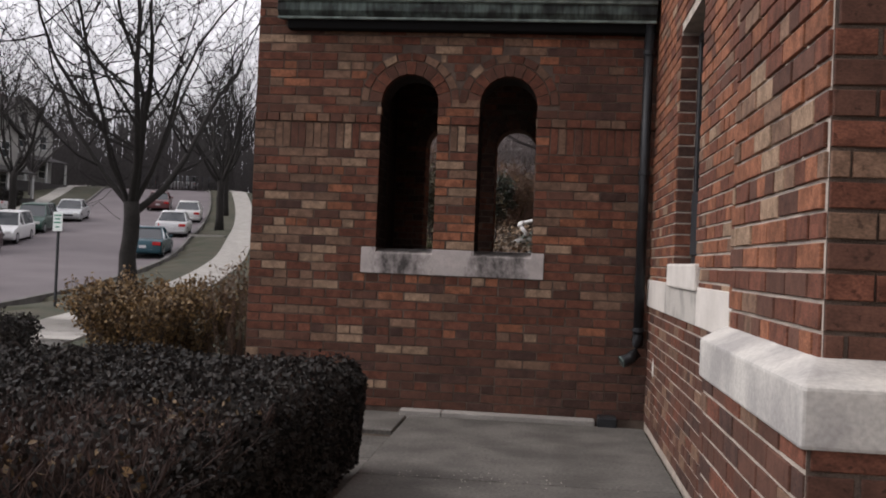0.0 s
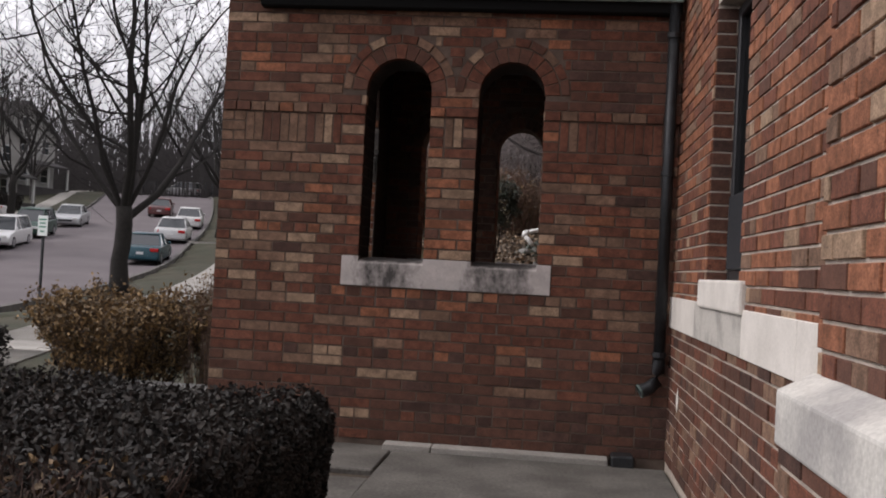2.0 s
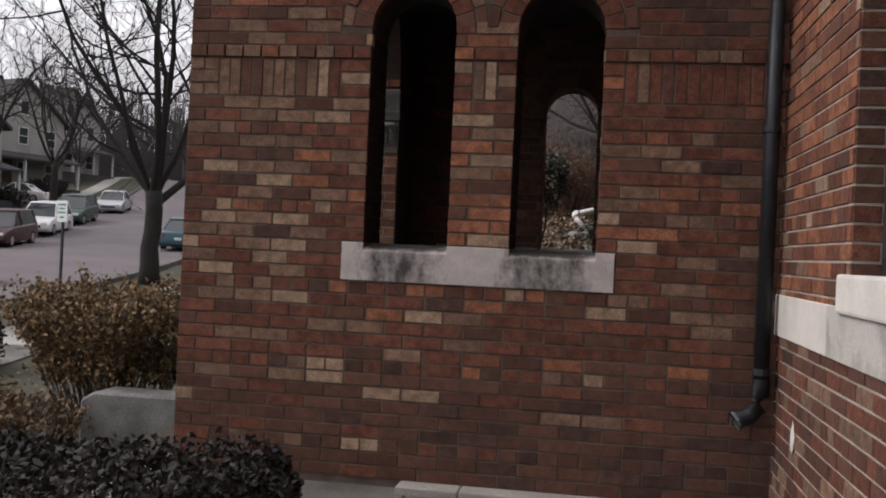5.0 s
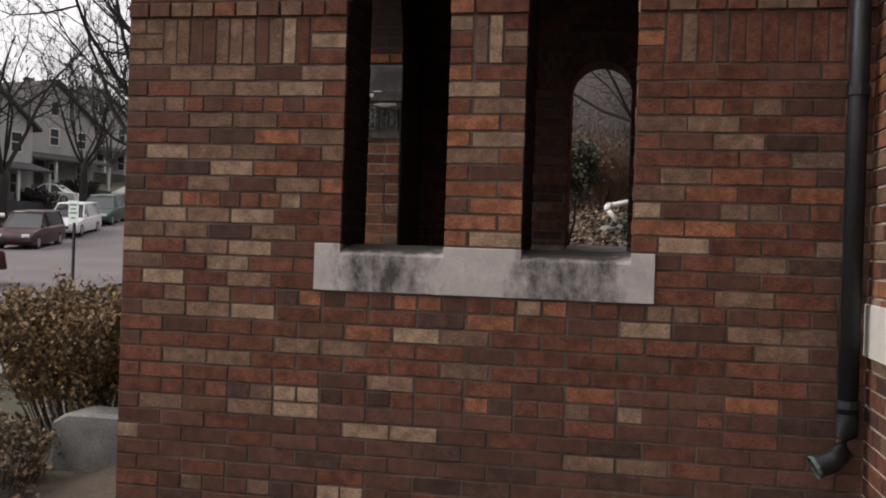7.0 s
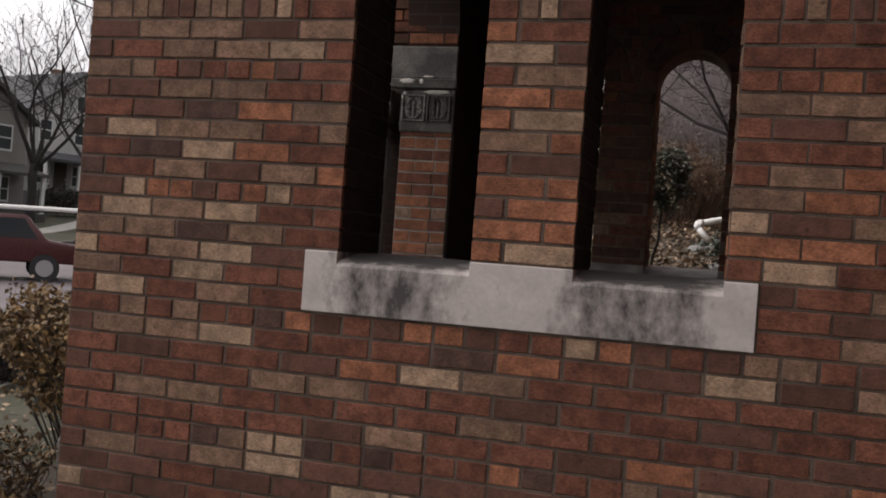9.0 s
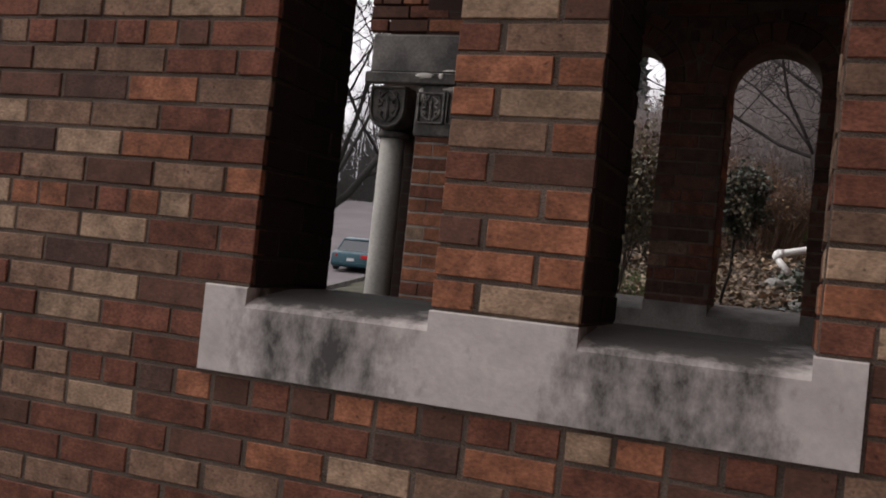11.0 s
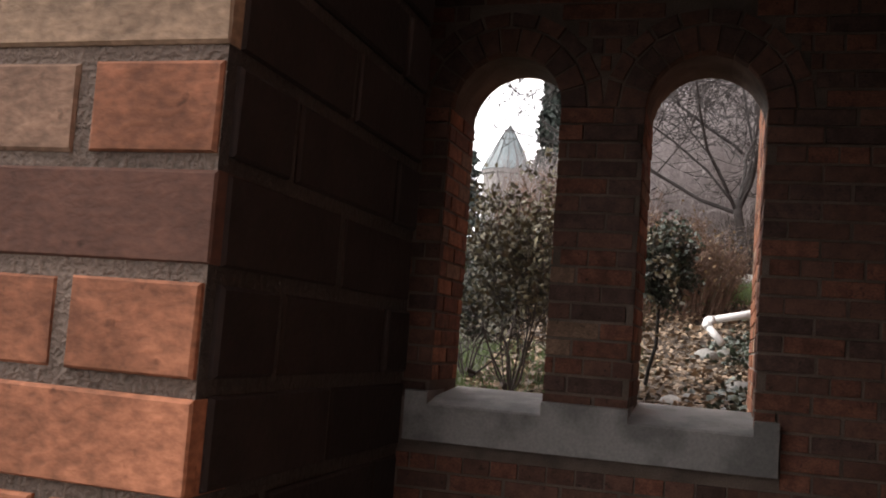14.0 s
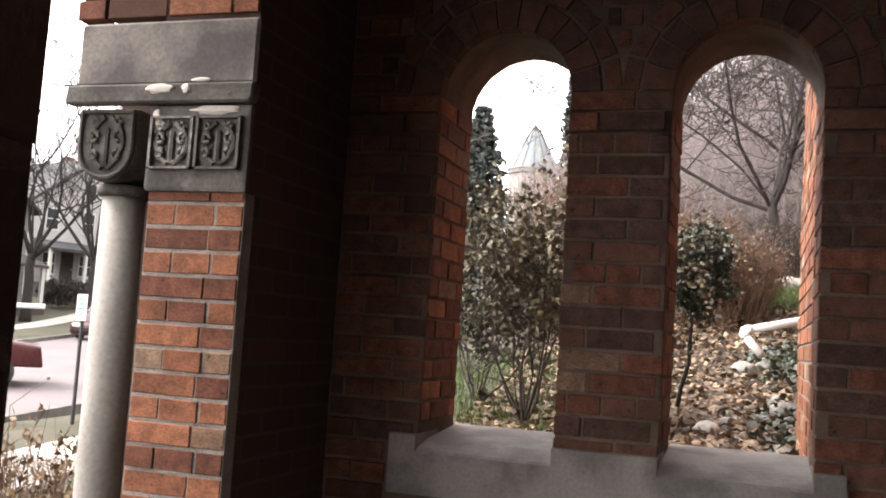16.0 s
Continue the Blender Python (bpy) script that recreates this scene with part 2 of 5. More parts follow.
def thing(name, label, category, geo=None, material=None, group="", kind="", at=(0, 0, 0), smooth=False):
    ob = new(name, geo.mesh(name, material, smooth) if geo else None)
    ob.location = at
    return tagged(ob, label, category, group, kind)


# ---- brickwork ----
COURSE, LONG, SHORT, JOINT, BASE = 0.0677, 0.2135, 0.1067, 0.0105, -0.036
brick_meshes = {}


def brick_shape(w, h, depth=0.05, worn=0.0016, seed=0):
    """A brick with worn edges, its face at y = 0 looking to -y, its lower left corner at the origin."""
    rg = random.Random(seed)
    e = [worn * rg.uniform(0.5, 1.8) for _ in range(8)]
    a, b = 0.0, 0.0
    v = [(a + e[0], 0, b + e[1]), (w - e[2], 0, b + e[3]), (w - e[4], 0, h - e[5]), (a + e[6], 0, h - e[7]),
         (a, worn * 1.4, b), (w, worn * 1.4, b), (w, worn * 1.4, h), (a, worn * 1.4, h),
         (a, depth, b), (w, depth, b), (w, depth, h), (a, depth, h)]
    f = [(0, 1, 2, 3)] + [(4 + i, 4 + (i + 1) % 4, (i + 1) % 4, i) for i in range(4)] + [(8 + i, 8 + (i + 1) % 4, 4 + (i + 1) % 4, 4 + i) for i in range(4)]
    return v, f


def pick(rg, weights):
    return rg.choices(list(weights), list(weights.values()))[0]


def lay(m, rows, parent, weights, near=None, seed=1, proud=0.0045, name="brick", depth=0.05, label="joined bricks of the same wall"):
    """Bricks on a wall. m turns (along, into the wall, up) into the world; rows: (u0, u1, z0, z1, shade or None, extra) each one brick.
    Those for which near(u, z) is true are objects of their own; the rest are joined, one mesh a shade."""
    rg = random.Random(seed)
    rest = {}
    for u0, u1, z0, z1, shade, extra in rows:
        w, h = u1 - u0, z1 - z0
        if w < 0.012:
            continue
        u, z = (u0 + u1) / 2, (z0 + z1) / 2
        shade = shade or pick(rg, weights(u, z) if callable(weights) else weights)
        kind = rg.randrange(3)
        out = proud + extra + rg.uniform(-0.002, 0.0025)
        if near and near(u, z):
            key = (round(w, 2), round(h, 3), shade, kind, depth)
            if key not in brick_meshes:
                me = bpy.data.meshes.new(name)
                v, f = brick_shape(key[0], key[1], depth, seed=hash(key[:2]) % 97 + kind)
                me.from_pydata(v, [], f)
                me.materials.append(BRICK[shade])
                brick_meshes[key] = me
            ob = new(name, brick_meshes[key])
            ob.parent = parent
            ob.matrix_basis = m @ pose(u0, -out, z0, rg.uniform(-0.4, 0.4), rg.uniform(-0.3, 0.3), rg.uniform(-0.4, 0.4))
        else:
            v, f = brick_shape(w, h, depth, seed=rg.randrange(99))
            rest.setdefault(shade, Geo()).add([m @ Vector((u0 + x, y - out, z0 + zz)) for x, y, zz in v], f)
    for shade, geo in sorted(rest.items()):
        ob = part("brickwork", geo, BRICK[shade], parent)
        tagged(ob, label, kind="stuff")


def courses(u0, u1, z0, z1, clip=None, seed=1, header=3, short_end=False):
    """A common bond with a header course every sixth: bricks (u0, u1, z0, z1, None, 0)."""
    rg = random.Random(seed)
    out = []
    k0, k1 = round((z0 - BASE) / COURSE), round((z1 - BASE) / COURSE)
    for k in range(k0, k1):
        za = BASE + k * COURSE + JOINT / 2
        zb = za + COURSE - JOINT
        step = SHORT if k % 6 == header else LONG
        u = u0 - (step / 2 if k % 2 else 0) + rg.uniform(-0.008, 0.008)
        while u < u1 - 0.02:
            a, b = max(u, u0) + JOINT / 2, min(u + step, u1) - JOINT / 2
            if b - a > 0.03:
                for c, d in (clip(a, b, za, zb) if clip else [(a, b)]):
                    if d - c > 0.025:
                        out.append((c, d, za, zb, None, 0))
            u += step
    return out


def cut(a, b, lo, hi):
    """The parts of the stretch a..b that lie outside lo..hi."""
    if hi <= a or lo >= b:
        return [(a, b)]
    return [(c, d) for c, d in ((a, lo), (hi, b)) if d > c]


def arched_wall(openings, u0, u1, z0, z1, n=16):
    """Polygons (u, z) of a wall with round-headed openings (left, right, sill, spring)."""
    polys, u = [], u0
    for a, b, sill, spring in openings:
        polys.append([(u, z0), (a, z0), (a, z1), (u, z1)])
        if sill > z0:
            polys.append([(a, z0), (b, z0), (b, sill), (a, sill)])
        c, r = (a + b) / 2, (b - a) / 2
        pts = [(c - r * math.cos(math.pi * i / n), spring + r * math.sin(math.pi * i / n)) for i in range(n + 1)]
        for p, q in zip(pts, pts[1:]):
            polys.append([p, q, (q[0], z1), (p[0], z1)])
        u = b
    polys.append([(u, z0), (u1, z0), (u1, z1), (u, z1)])
    return polys


def ring_bricks(geo_add, c, spring, r, y, seed, inner, outer):
    """Voussoirs of a round arch: an inner ring on edge and an outer ring laid flat along it. geo_add(shade, verts, faces)."""
    rg = random.Random(seed)

    def wedge(a0, a1, r0, r1, out, shade):
        v = []
        for rr, aa in ((r0, a0), (r0, a1), (r1, a1), (r1, a0)):
            v.append((c - rr * math.cos(aa), rr * math.sin(aa) + spring))
        k = 0.004
        mx, mz = sum(p[0] for p in v) / 4, sum(p[1] for p in v) / 4
        front = [(p[0] + (mx - p[0]) * k * 12, y - out, p[1] + (mz - p[1]) * k * 12) for p in v]
        mid = [(p[0], y - out + 0.005, p[1]) for p in v]
        deep = [(p[0], y + 0.05, p[1]) for p in v]
        f = [(3, 2, 1, 0)] + [(i, (i + 1) % 4, 4 + (i + 1) % 4, 4 + i) for i in range(4)] + [(4 + i, 4 + (i + 1) % 4, 8 + (i + 1) % 4, 8 + i) for i in range(4)]
        geo_add(shade, front + mid + deep, f)

    n = 11
    for i in range(n):
        g = 0.012
        wedge(math.pi * i / n + g, math.pi * (i + 1) / n - g, r, r + 0.098, 0.006, pick(rg, inner))
    n = 10
    for i in range(n):
        g = 0.016
        wedge(math.pi * i / n + g, math.pi * (i + 1) / n - g, r + 0.108, r + 0.162, rg.choice((0.004, 0.006, 0.012)), pick(rg, outer))
# ---- the ground and the street ----
def smooth(a, b, x):
    t = min(1.0, max(0.0, (x - a) / (b - a)))
    return t * t * (3 - 2 * t)


def street_x(y):
    """The middle of the near sidewalk."""
    return -8.3 - 0.187 * (y - 15) - 0.00124 * max(0.0, y - 15) ** 2


def street_z(y):
    d = max(0.0, y - 18)
    return 0.4 * smooth(44, 56, y) - 0.31 + (0.013 if y > 18 else 0.03) * max(-14.0, y - 18) + 0.00105 * min(d, 75) ** 2 + 0.06 * max(0.0, d - 75)


def garden_z(x, y):
    d = max(0.0, y - 11)
    return 1.1 + 0.02 * d + 0.0165 * min(d, 9) ** 2 + 0.1 * min(5.0, max(0.0, d - 9)) + (0.12 + 0.2 * smooth(-5.0, -2.0, x)) * max(0.0, d - 14)


def ground_z(x, y):
    up = smooth(10.5, 10.8, y) if x > -2.35 else smooth(8.5, 12.5, y) * smooth(-3.6 - 0.34 * max(0.0, y - 12), -2.7 - 0.31 * max(0.0, y - 12), x) * (1 - smooth(40, 52, y))
    low = -0.035 - 0.45 * smooth(2.35, 3.1, -x) * smooth(5.3, 7.2, y)
    lot = low + (garden_z(x, max(y, 11)) - low) * up
    w = smooth(1.3, 5.2, x - street_x(y))
    z = street_z(y) * (1 - w) + lot * w
    off = x - street_x(y)
    if -14.3 < off < -2.7:
        z -= 0.35
    elif off < -18.5:
        z += 0.06 * (-18.5 - off) * smooth(0, 10, -18.5 - off)
    return z


def strip(y0, y1, o0, o1, lift, step=1.5, drop=0.12):
    """A ribbon along the street between two offsets from the near sidewalk."""
    g = Geo()
    ys = np.arange(y0, y1, step)
    for y in ys:
        a, b = street_x(y), street_x(y + step)
        za, zb = street_z(y) + lift, street_z(y + step) + lift
        g.add([(a + o0, y, za), (a + o1, y, za), (b + o1, y + step, zb), (b + o0, y + step, zb),
               (a + o0, y, za - drop), (a + o1, y, za - drop), (b + o1, y + step, zb - drop), (b + o0, y + step, zb - drop)],
              [(0, 1, 2, 3), (1, 5, 6, 2), (4, 0, 3, 7), (0, 4, 5, 1)])
    return g


gx = sorted(set([-900, -500, -300, -200, -140, -110, -90, -80] + list(np.arange(-72, -2.4, 0.8)) + [-2.36, -2.34, -1.5, -0.75, 0, 0.75, 1.5, 3, 5, 8, 12, 20, 40, 80, 160, 300, 500, 900]))
gy = sorted(set([-900, -300, -100, -40, -20, -10] + list(np.arange(-6, 10, 1.0)) + [10.5, 10.62, 10.8] + list(np.arange(11, 30, 0.6)) + list(np.arange(30, 130, 1.5)) + [140, 160, 200, 300, 500, 900]))
ground = Geo()
nx = len(gx)
ground.v = [(x, y, ground_z(x, y) + (0.03 * noise.noise((x * 0.7, y * 0.7, 0)) if y > 11 or x < -3 else 0)) for y in gy for x in gx]
ground.f = [(j * nx + i, j * nx + i + 1, (j + 1) * nx + i + 1, (j + 1) * nx + i) for j in range(len(gy) - 1) for i in range(nx - 1)]
ob = thing("ground", "worn winter grass and soil around the church", "ground", ground, GRASS, kind="structure", smooth=True)
ob.data.materials.append(LITTER)
for p in ob.data.polygons:
    x, y, z = p.center
    if y > 10.4 and x > -2.2 and x < 12 and y < 40 and (x > -0.95 or y > 15):
        p.material_index = 1
    if -8.0 < x < -0.8 and -4 < y < 10.6 and x > street_x(max(15, y)) + 2.2:
        p.material_index = 1
thing("road", "pale pinkish grey asphalt street rising uphill", "road", strip(-30, 190, -14, -3, -0.12), ASPHALT, kind="structure")
pv = thing("pavement", "pale concrete sidewalk along the grass verge", "sidewalk", kind="structure")
for y in np.arange(-12, 120, 1.5):
    part("slab", strip(y, y + 1.48, -0.75, 0.75, 0.035, 1.48), CONCRETE, pv)
thing("pavement_far", "pale concrete sidewalk across the street", "sidewalk", strip(-20, 150, -18.5, -17, 0.04), CONCRETE, kind="structure")
thing("kerb", "low concrete kerb beside the verge", "kerb", strip(-20, 150, -3.05, -2.88, 0.03, 1.5, 0.25), KERB, kind="structure")
thing("kerb_far", "low concrete kerb across the street", "kerb", strip(-20, 150, -14.12, -13.95, 0.03, 1.5, 0.25), KERB, kind="structure")
g = Geo()
for o0, y in ((-2.88, 55.0),):
    a = street_x(y)
    g.add([(a + o0, y - 0.6, street_z(y) + 0.04), (a - 0.75, y - 0.6, street_z(y) + 0.04), (a - 0.75, y + 0.6, street_z(y) + 0.05), (a + o0, y + 0.6, street_z(y) + 0.05),
           (a + o0, y - 0.6, street_z(y) - 0.1), (a - 0.75, y - 0.6, street_z(y) - 0.1)], [(0, 1, 2, 3), (4, 5, 1, 0)])
thing("walk_crossing", "short concrete walk across the grass verge", "path", g, CONCRETE, kind="structure")

# ---- the porch ----
FACE, INNER, FAR, OUT = 7.35, 7.727, 10.45, 10.83
W1, W2 = (-1.305, -0.865), (-0.547, -0.113)
SILL, SPRING = 1.25, 2.365
F1, F2 = (-1.345, -0.905), (-0.587, -0.153)
FSILL, FSPRING = 1.285, 2.397
WEST, WEST_IN, EAST, TOP = -2.3, -1.67, 0.77, 3.42
GAP = 0.004

front = Geo()
for poly in arched_wall([(W1[0] - GAP, W1[1] + GAP, SILL - 0.09, SPRING), (W2[0] - GAP, W2[1] + GAP, SILL - 0.09, SPRING)], WEST + GAP, EAST + 0.1, -0.3, TOP):
    front.prism(poly, "y", FACE, INNER)
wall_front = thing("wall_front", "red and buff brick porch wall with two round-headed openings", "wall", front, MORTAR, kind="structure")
wall_front.data.materials.append(MORTAR_SHADED)
# every face behind the front takes the mortar with shade in its colour
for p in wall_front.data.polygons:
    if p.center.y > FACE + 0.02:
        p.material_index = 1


def front_clip(a, b, za, zb):
    """Leaves out the openings, the sill, the arch rings and the soldier bands."""
    out = [(a, b)]
    for lo, hi in (W1, W2):
        c, r = (lo + hi) / 2, (hi - lo) / 2 + 0.168
        if zb > SILL and za < SPRING - 0.01:
            out = [q for s in out for q in cut(*s, lo, hi)]
        if zb > SPRING and za < SPRING + r:
            z = max(0.0, za - SPRING)
            w = math.sqrt(max(0.0, r * r - z * z))
            out = [q for s in out for q in cut(*s, c - w, c + w)]
    if za < SILL - 0.01 and zb > SILL - 3 * COURSE + 0.01:
        out = [q for s in out for q in cut(*s, -1.415, -0.02)]
    if BASE + 30 * COURSE < za < BASE + 33 * COURSE:
        for lo, hi in ((-2.13, -1.465), (-0.765, -0.645), (-0.005, 0.66)):
            out = [q for s in out for q in cut(*s, lo, hi)]
    return out


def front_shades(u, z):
    # browner mix to darken the wall right of 0 and below 0.62 m
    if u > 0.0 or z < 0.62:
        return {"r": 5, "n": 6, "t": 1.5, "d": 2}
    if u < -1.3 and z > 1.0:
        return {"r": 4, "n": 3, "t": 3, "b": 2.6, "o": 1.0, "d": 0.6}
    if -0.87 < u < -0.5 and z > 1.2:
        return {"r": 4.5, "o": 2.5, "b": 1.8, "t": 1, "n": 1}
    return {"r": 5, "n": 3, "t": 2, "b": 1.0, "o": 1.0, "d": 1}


# the bond course by course, as laid from course 9 up: small letter a long brick, capital a short one, by shade
# courses 1 to 8 set browner: darkening towards the ground put into the brick choice
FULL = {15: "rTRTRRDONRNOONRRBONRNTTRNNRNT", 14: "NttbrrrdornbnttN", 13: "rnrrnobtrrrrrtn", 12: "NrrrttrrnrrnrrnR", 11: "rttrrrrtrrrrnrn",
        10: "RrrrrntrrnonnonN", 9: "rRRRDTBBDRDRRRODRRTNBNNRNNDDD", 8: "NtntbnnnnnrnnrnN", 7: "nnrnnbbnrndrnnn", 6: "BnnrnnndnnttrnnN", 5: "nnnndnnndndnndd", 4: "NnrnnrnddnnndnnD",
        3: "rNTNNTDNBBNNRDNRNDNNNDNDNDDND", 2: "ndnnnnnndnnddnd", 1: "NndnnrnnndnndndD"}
LEFT = {33: "NNTTOTNTRR", 29: "nttnt", 28: "NrttbR", 27: "tTRNRRONr", 26: "NnttrR", 25: "rndot", 24: "NbttrT", 23: "rdbor", 22: "DrtntO", 21: "nBOONROBr", 20: "RbtbrR", 19: "ttdtr"}
LEFT_SILL = {18: "Brtbn", 17: "trbrR", 16: "Rbrtr"}
RIGHT = {29: "Rrrnr", 28: "rrrnT", 27: "RRORTNNR", 26: "ttrrN", 25: "Rntdn", 24: "rrrtT", 23: "Rtorn", 22: "toroN", 21: "BnTTNRN", 20: "oorrN", 19: "Rbrrt", 33: "RTRRTTRR"}
RIGHT_SILL = {18: "NrtdN", 17: "rnrn", 16: "rtrN"}
HIGH = {34: "NntrnB", 35: "ntrtRR", 36: "Nrntrn", 37: "NTorrR", 38: "Nortoo", 39: "rONRNBTTRR", 40: "rrrtrr", 41: "Ntntrr"}


def bond(k, u0, u1, word, fit=True):
    """One course of bricks from u0; fitted to end at u1 where it fills a panel."""
    unit = (u1 - u0) / sum(2 if c.islower() else 1 for c in word) if fit else SHORT
    za = BASE + k * COURSE + JOINT / 2
    u, out = u0, []
    for c in word:
        w = unit * (2 if c.islower() else 1)
        out.append((u + JOINT / 2, u + w - JOINT / 2, za, za + COURSE - JOINT, c.lower(), 0.014 if k == 33 else 0))
        u += w
    return out


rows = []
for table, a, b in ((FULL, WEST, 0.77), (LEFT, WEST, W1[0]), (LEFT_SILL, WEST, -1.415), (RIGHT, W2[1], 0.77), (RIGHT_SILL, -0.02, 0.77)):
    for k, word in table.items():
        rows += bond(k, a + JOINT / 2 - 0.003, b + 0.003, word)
for k in (30, 31, 32):
    ends = "TT" if k != 31 else "t"
    rows += bond(k, WEST, -2.13, ends) + bond(k, -1.465, W1[0] + 0.004, "R" if k != 31 else "B") + bond(k, W2[1] - 0.004, -0.005, "R" if k != 31 else "O") + bond(k, 0.66, 0.77, "N")
for u0, u1, za, zb, s, e in courses(WEST, 0.77, BASE + 34 * COURSE, TOP - 0.3, front_clip, 3):
    k = round((za - BASE) / COURSE - 0.05)
    if k not in HIGH or u0 > -1.03:
        rows.append((u0, u1, za, zb, s, e))
for k, word in HIGH.items():
    for u0, u1, za, zb, s, e in bond(k, WEST, -1.0, word, False):
        if u0 < -1.03:
            rows += [(c, d, za, zb, s, e) for c, d in front_clip(u0, min(u1, -1.035), za, zb) if d - c > 0.025]
# the narrow pier between the openings: one long and one short brick a course
PIER = ["ob", "oo", "no", "oo", "rn", "ot", "ob", "oo", "rt", "nb", "or", "rn", "rt", "br", "or", "rn", "rt"]
for i, pair in enumerate(PIER):
    za = SILL + i * COURSE + JOINT / 2
    zb = za + COURSE - JOINT
    k = 19 + i
    e = 0.014 if k == 33 else 0
    a, b = W1[1], W2[0]
    if 30 <= k < 33:
        rows += [(a, -0.77, za, zb, pair[0], e), (-0.64, b, za, zb, pair[1], e)]
    else:
        m = a + 0.1 if i % 2 == 0 else b - 0.1
        rows += [(a, m - JOINT / 2, za, zb, pair[0] if i % 2 == 0 else pair[1], e), (m + JOINT / 2, b, za, zb, pair[1] if i % 2 == 0 else pair[0], e)]
# soldier bands
for lo, hi, sh in ((-2.13, -1.465, "ttnntttntbr"), (-0.765, -0.645, "tb"), (-0.005, 0.66, "rtrnrrrrrrr")):
    n = len(sh)
    for i in range(n):
        rows.append((lo + (hi - lo) * i / n + 0.004, lo + (hi - lo) * (i + 1) / n - 0.004, BASE + 30 * COURSE + 0.006, BASE + 33 * COURSE - 0.006, sh[i], 0.001))
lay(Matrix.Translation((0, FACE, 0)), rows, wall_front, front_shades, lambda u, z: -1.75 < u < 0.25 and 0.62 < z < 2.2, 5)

rings = {}
for (lo, hi), sd in ((W1, 11), (W2, 12)):
    ring_bricks(lambda s, v, f: rings.setdefault(s, []).append((v, f)), (lo + hi) / 2, SPRING, (hi - lo) / 2, FACE, sd, {"n": 5, "r": 4}, {"t": 3, "n": 4, "r": 3, "b": 1.2})
for s, items in rings.items():
    for v, f in items:
        part("voussoir", Geo().add(v, f), BRICK[s], wall_front)


def reveal(u, facing, y0, y1, z0, z1, parent, seed, near=True, weights=None):
    """Brick jamb of an opening at x = u, looking along +x or -x."""
    m = Matrix.Translation((u, 0, 0)) @ pose(0, 0, 0, 0, 0, 90 if facing > 0 else -90)
    rr = []
    k0, k1 = round((z0 - BASE) / COURSE), round((z1 - BASE) / COURSE)
    for k in range(k0, k1):
        za = BASE + k * COURSE + JOINT / 2
        zb = za + COURSE - JOINT
        a, b = y0 + 0.012, y1 - 0.004
        j = y0 + (0.1 if k % 2 == 0 else 0.2)
        seq = [(a, j - 0.005), (j + 0.005, min(b, j + 0.203))]
        if b - j - 0.213 > 0.03:
            seq.append((j + 0.213, b))
        for p, q in seq:
            rr.append((p, q, za, zb, None, 0) if facing > 0 else (-q, -p, za, zb, None, 0))
    # without weights the jamb gets the near-black brick that stands for shade
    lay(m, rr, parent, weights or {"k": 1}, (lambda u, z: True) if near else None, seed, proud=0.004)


TOPK = SPRING - 0.01
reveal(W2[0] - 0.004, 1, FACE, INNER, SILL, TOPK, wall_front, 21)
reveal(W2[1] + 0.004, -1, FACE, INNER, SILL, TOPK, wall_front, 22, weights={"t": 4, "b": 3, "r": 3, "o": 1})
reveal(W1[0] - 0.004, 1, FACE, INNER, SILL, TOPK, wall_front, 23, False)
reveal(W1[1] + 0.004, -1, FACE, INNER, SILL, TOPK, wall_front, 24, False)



def stained(name, clean, dirty, scale, lo, hi, stretch=(1, 1, 1)):
    m = mat(name, clean, 0.8, 0.2, scale, 90, 0.2, tint=dirty, lo=lo, hi=hi)
    return m


def sill_material(name, clean, dark, openings):
    """Limestone with black weather stains that run down below each opening."""
    m = mat(name, clean, 0.8, 0.1, 9, 70, 0.15, tint=tuple(c * 0.8 for c in clean))
    n, l = m.node_tree.nodes, m.node_tree.links
    b = n["Principled BSDF"]
    base = b.inputs["Base Color"].links[0].from_socket
    g = n.new("ShaderNodeNewGeometry")
    sp = n.new("ShaderNodeSeparateXYZ")
    l.new(g.outputs["Position"], sp.inputs[0])
    total = None
    for a, c in openings:
        d = n.new("ShaderNodeMath")
        d.operation = "SUBTRACT"
        d.inputs[1].default_value = (a + c) / 2 - 0.03
        l.new(sp.outputs[0], d.inputs[0])
        ab = n.new("ShaderNodeMath")
        ab.operation = "ABSOLUTE"
        l.new(d.outputs[0], ab.inputs[0])
        r = n.new("ShaderNodeMapRange")
        r.inputs[1].default_value, r.inputs[2].default_value, r.inputs[3].default_value, r.inputs[4].default_value = 0.13, 0.27, 0.33, 0.0
        l.new(ab.outputs[0], r.inputs[0])
        if total is None:
            total = r.outputs[0]
        else:
            s2 = n.new("ShaderNodeMath")
            l.new(total, s2.inputs[0])
            l.new(r.outputs[0], s2.inputs[1])
            total = s2.outputs[0]
    st = n.new("ShaderNodeVectorMath")
    st.operation = "MULTIPLY"
    st.inputs[1].default_value = (1, 1, 0.6)
    l.new(g.outputs["Position"], st.inputs[0])
    nz = n.new("ShaderNodeTexNoise")
    nz.inputs["Scale"].default_value, nz.inputs["Detail"].default_value, nz.inputs["Roughness"].default_value = 14, 9, 0.68
    l.new(st.outputs[0], nz.inputs["Vector"])
    sm = n.new("ShaderNodeMath")
    l.new(nz.outputs[0], sm.inputs[0])
    l.new(total, sm.inputs[1])
    yr = n.new("ShaderNodeMapRange")
    yr.inputs[1].default_value, yr.inputs[2].default_value, yr.inputs[3].default_value, yr.inputs[4].default_value = FACE - 0.012, FACE + 0.05, 0.0, 0.26
    l.new(sp.outputs[1], yr.inputs[0])
    s3 = n.new("ShaderNodeMath")
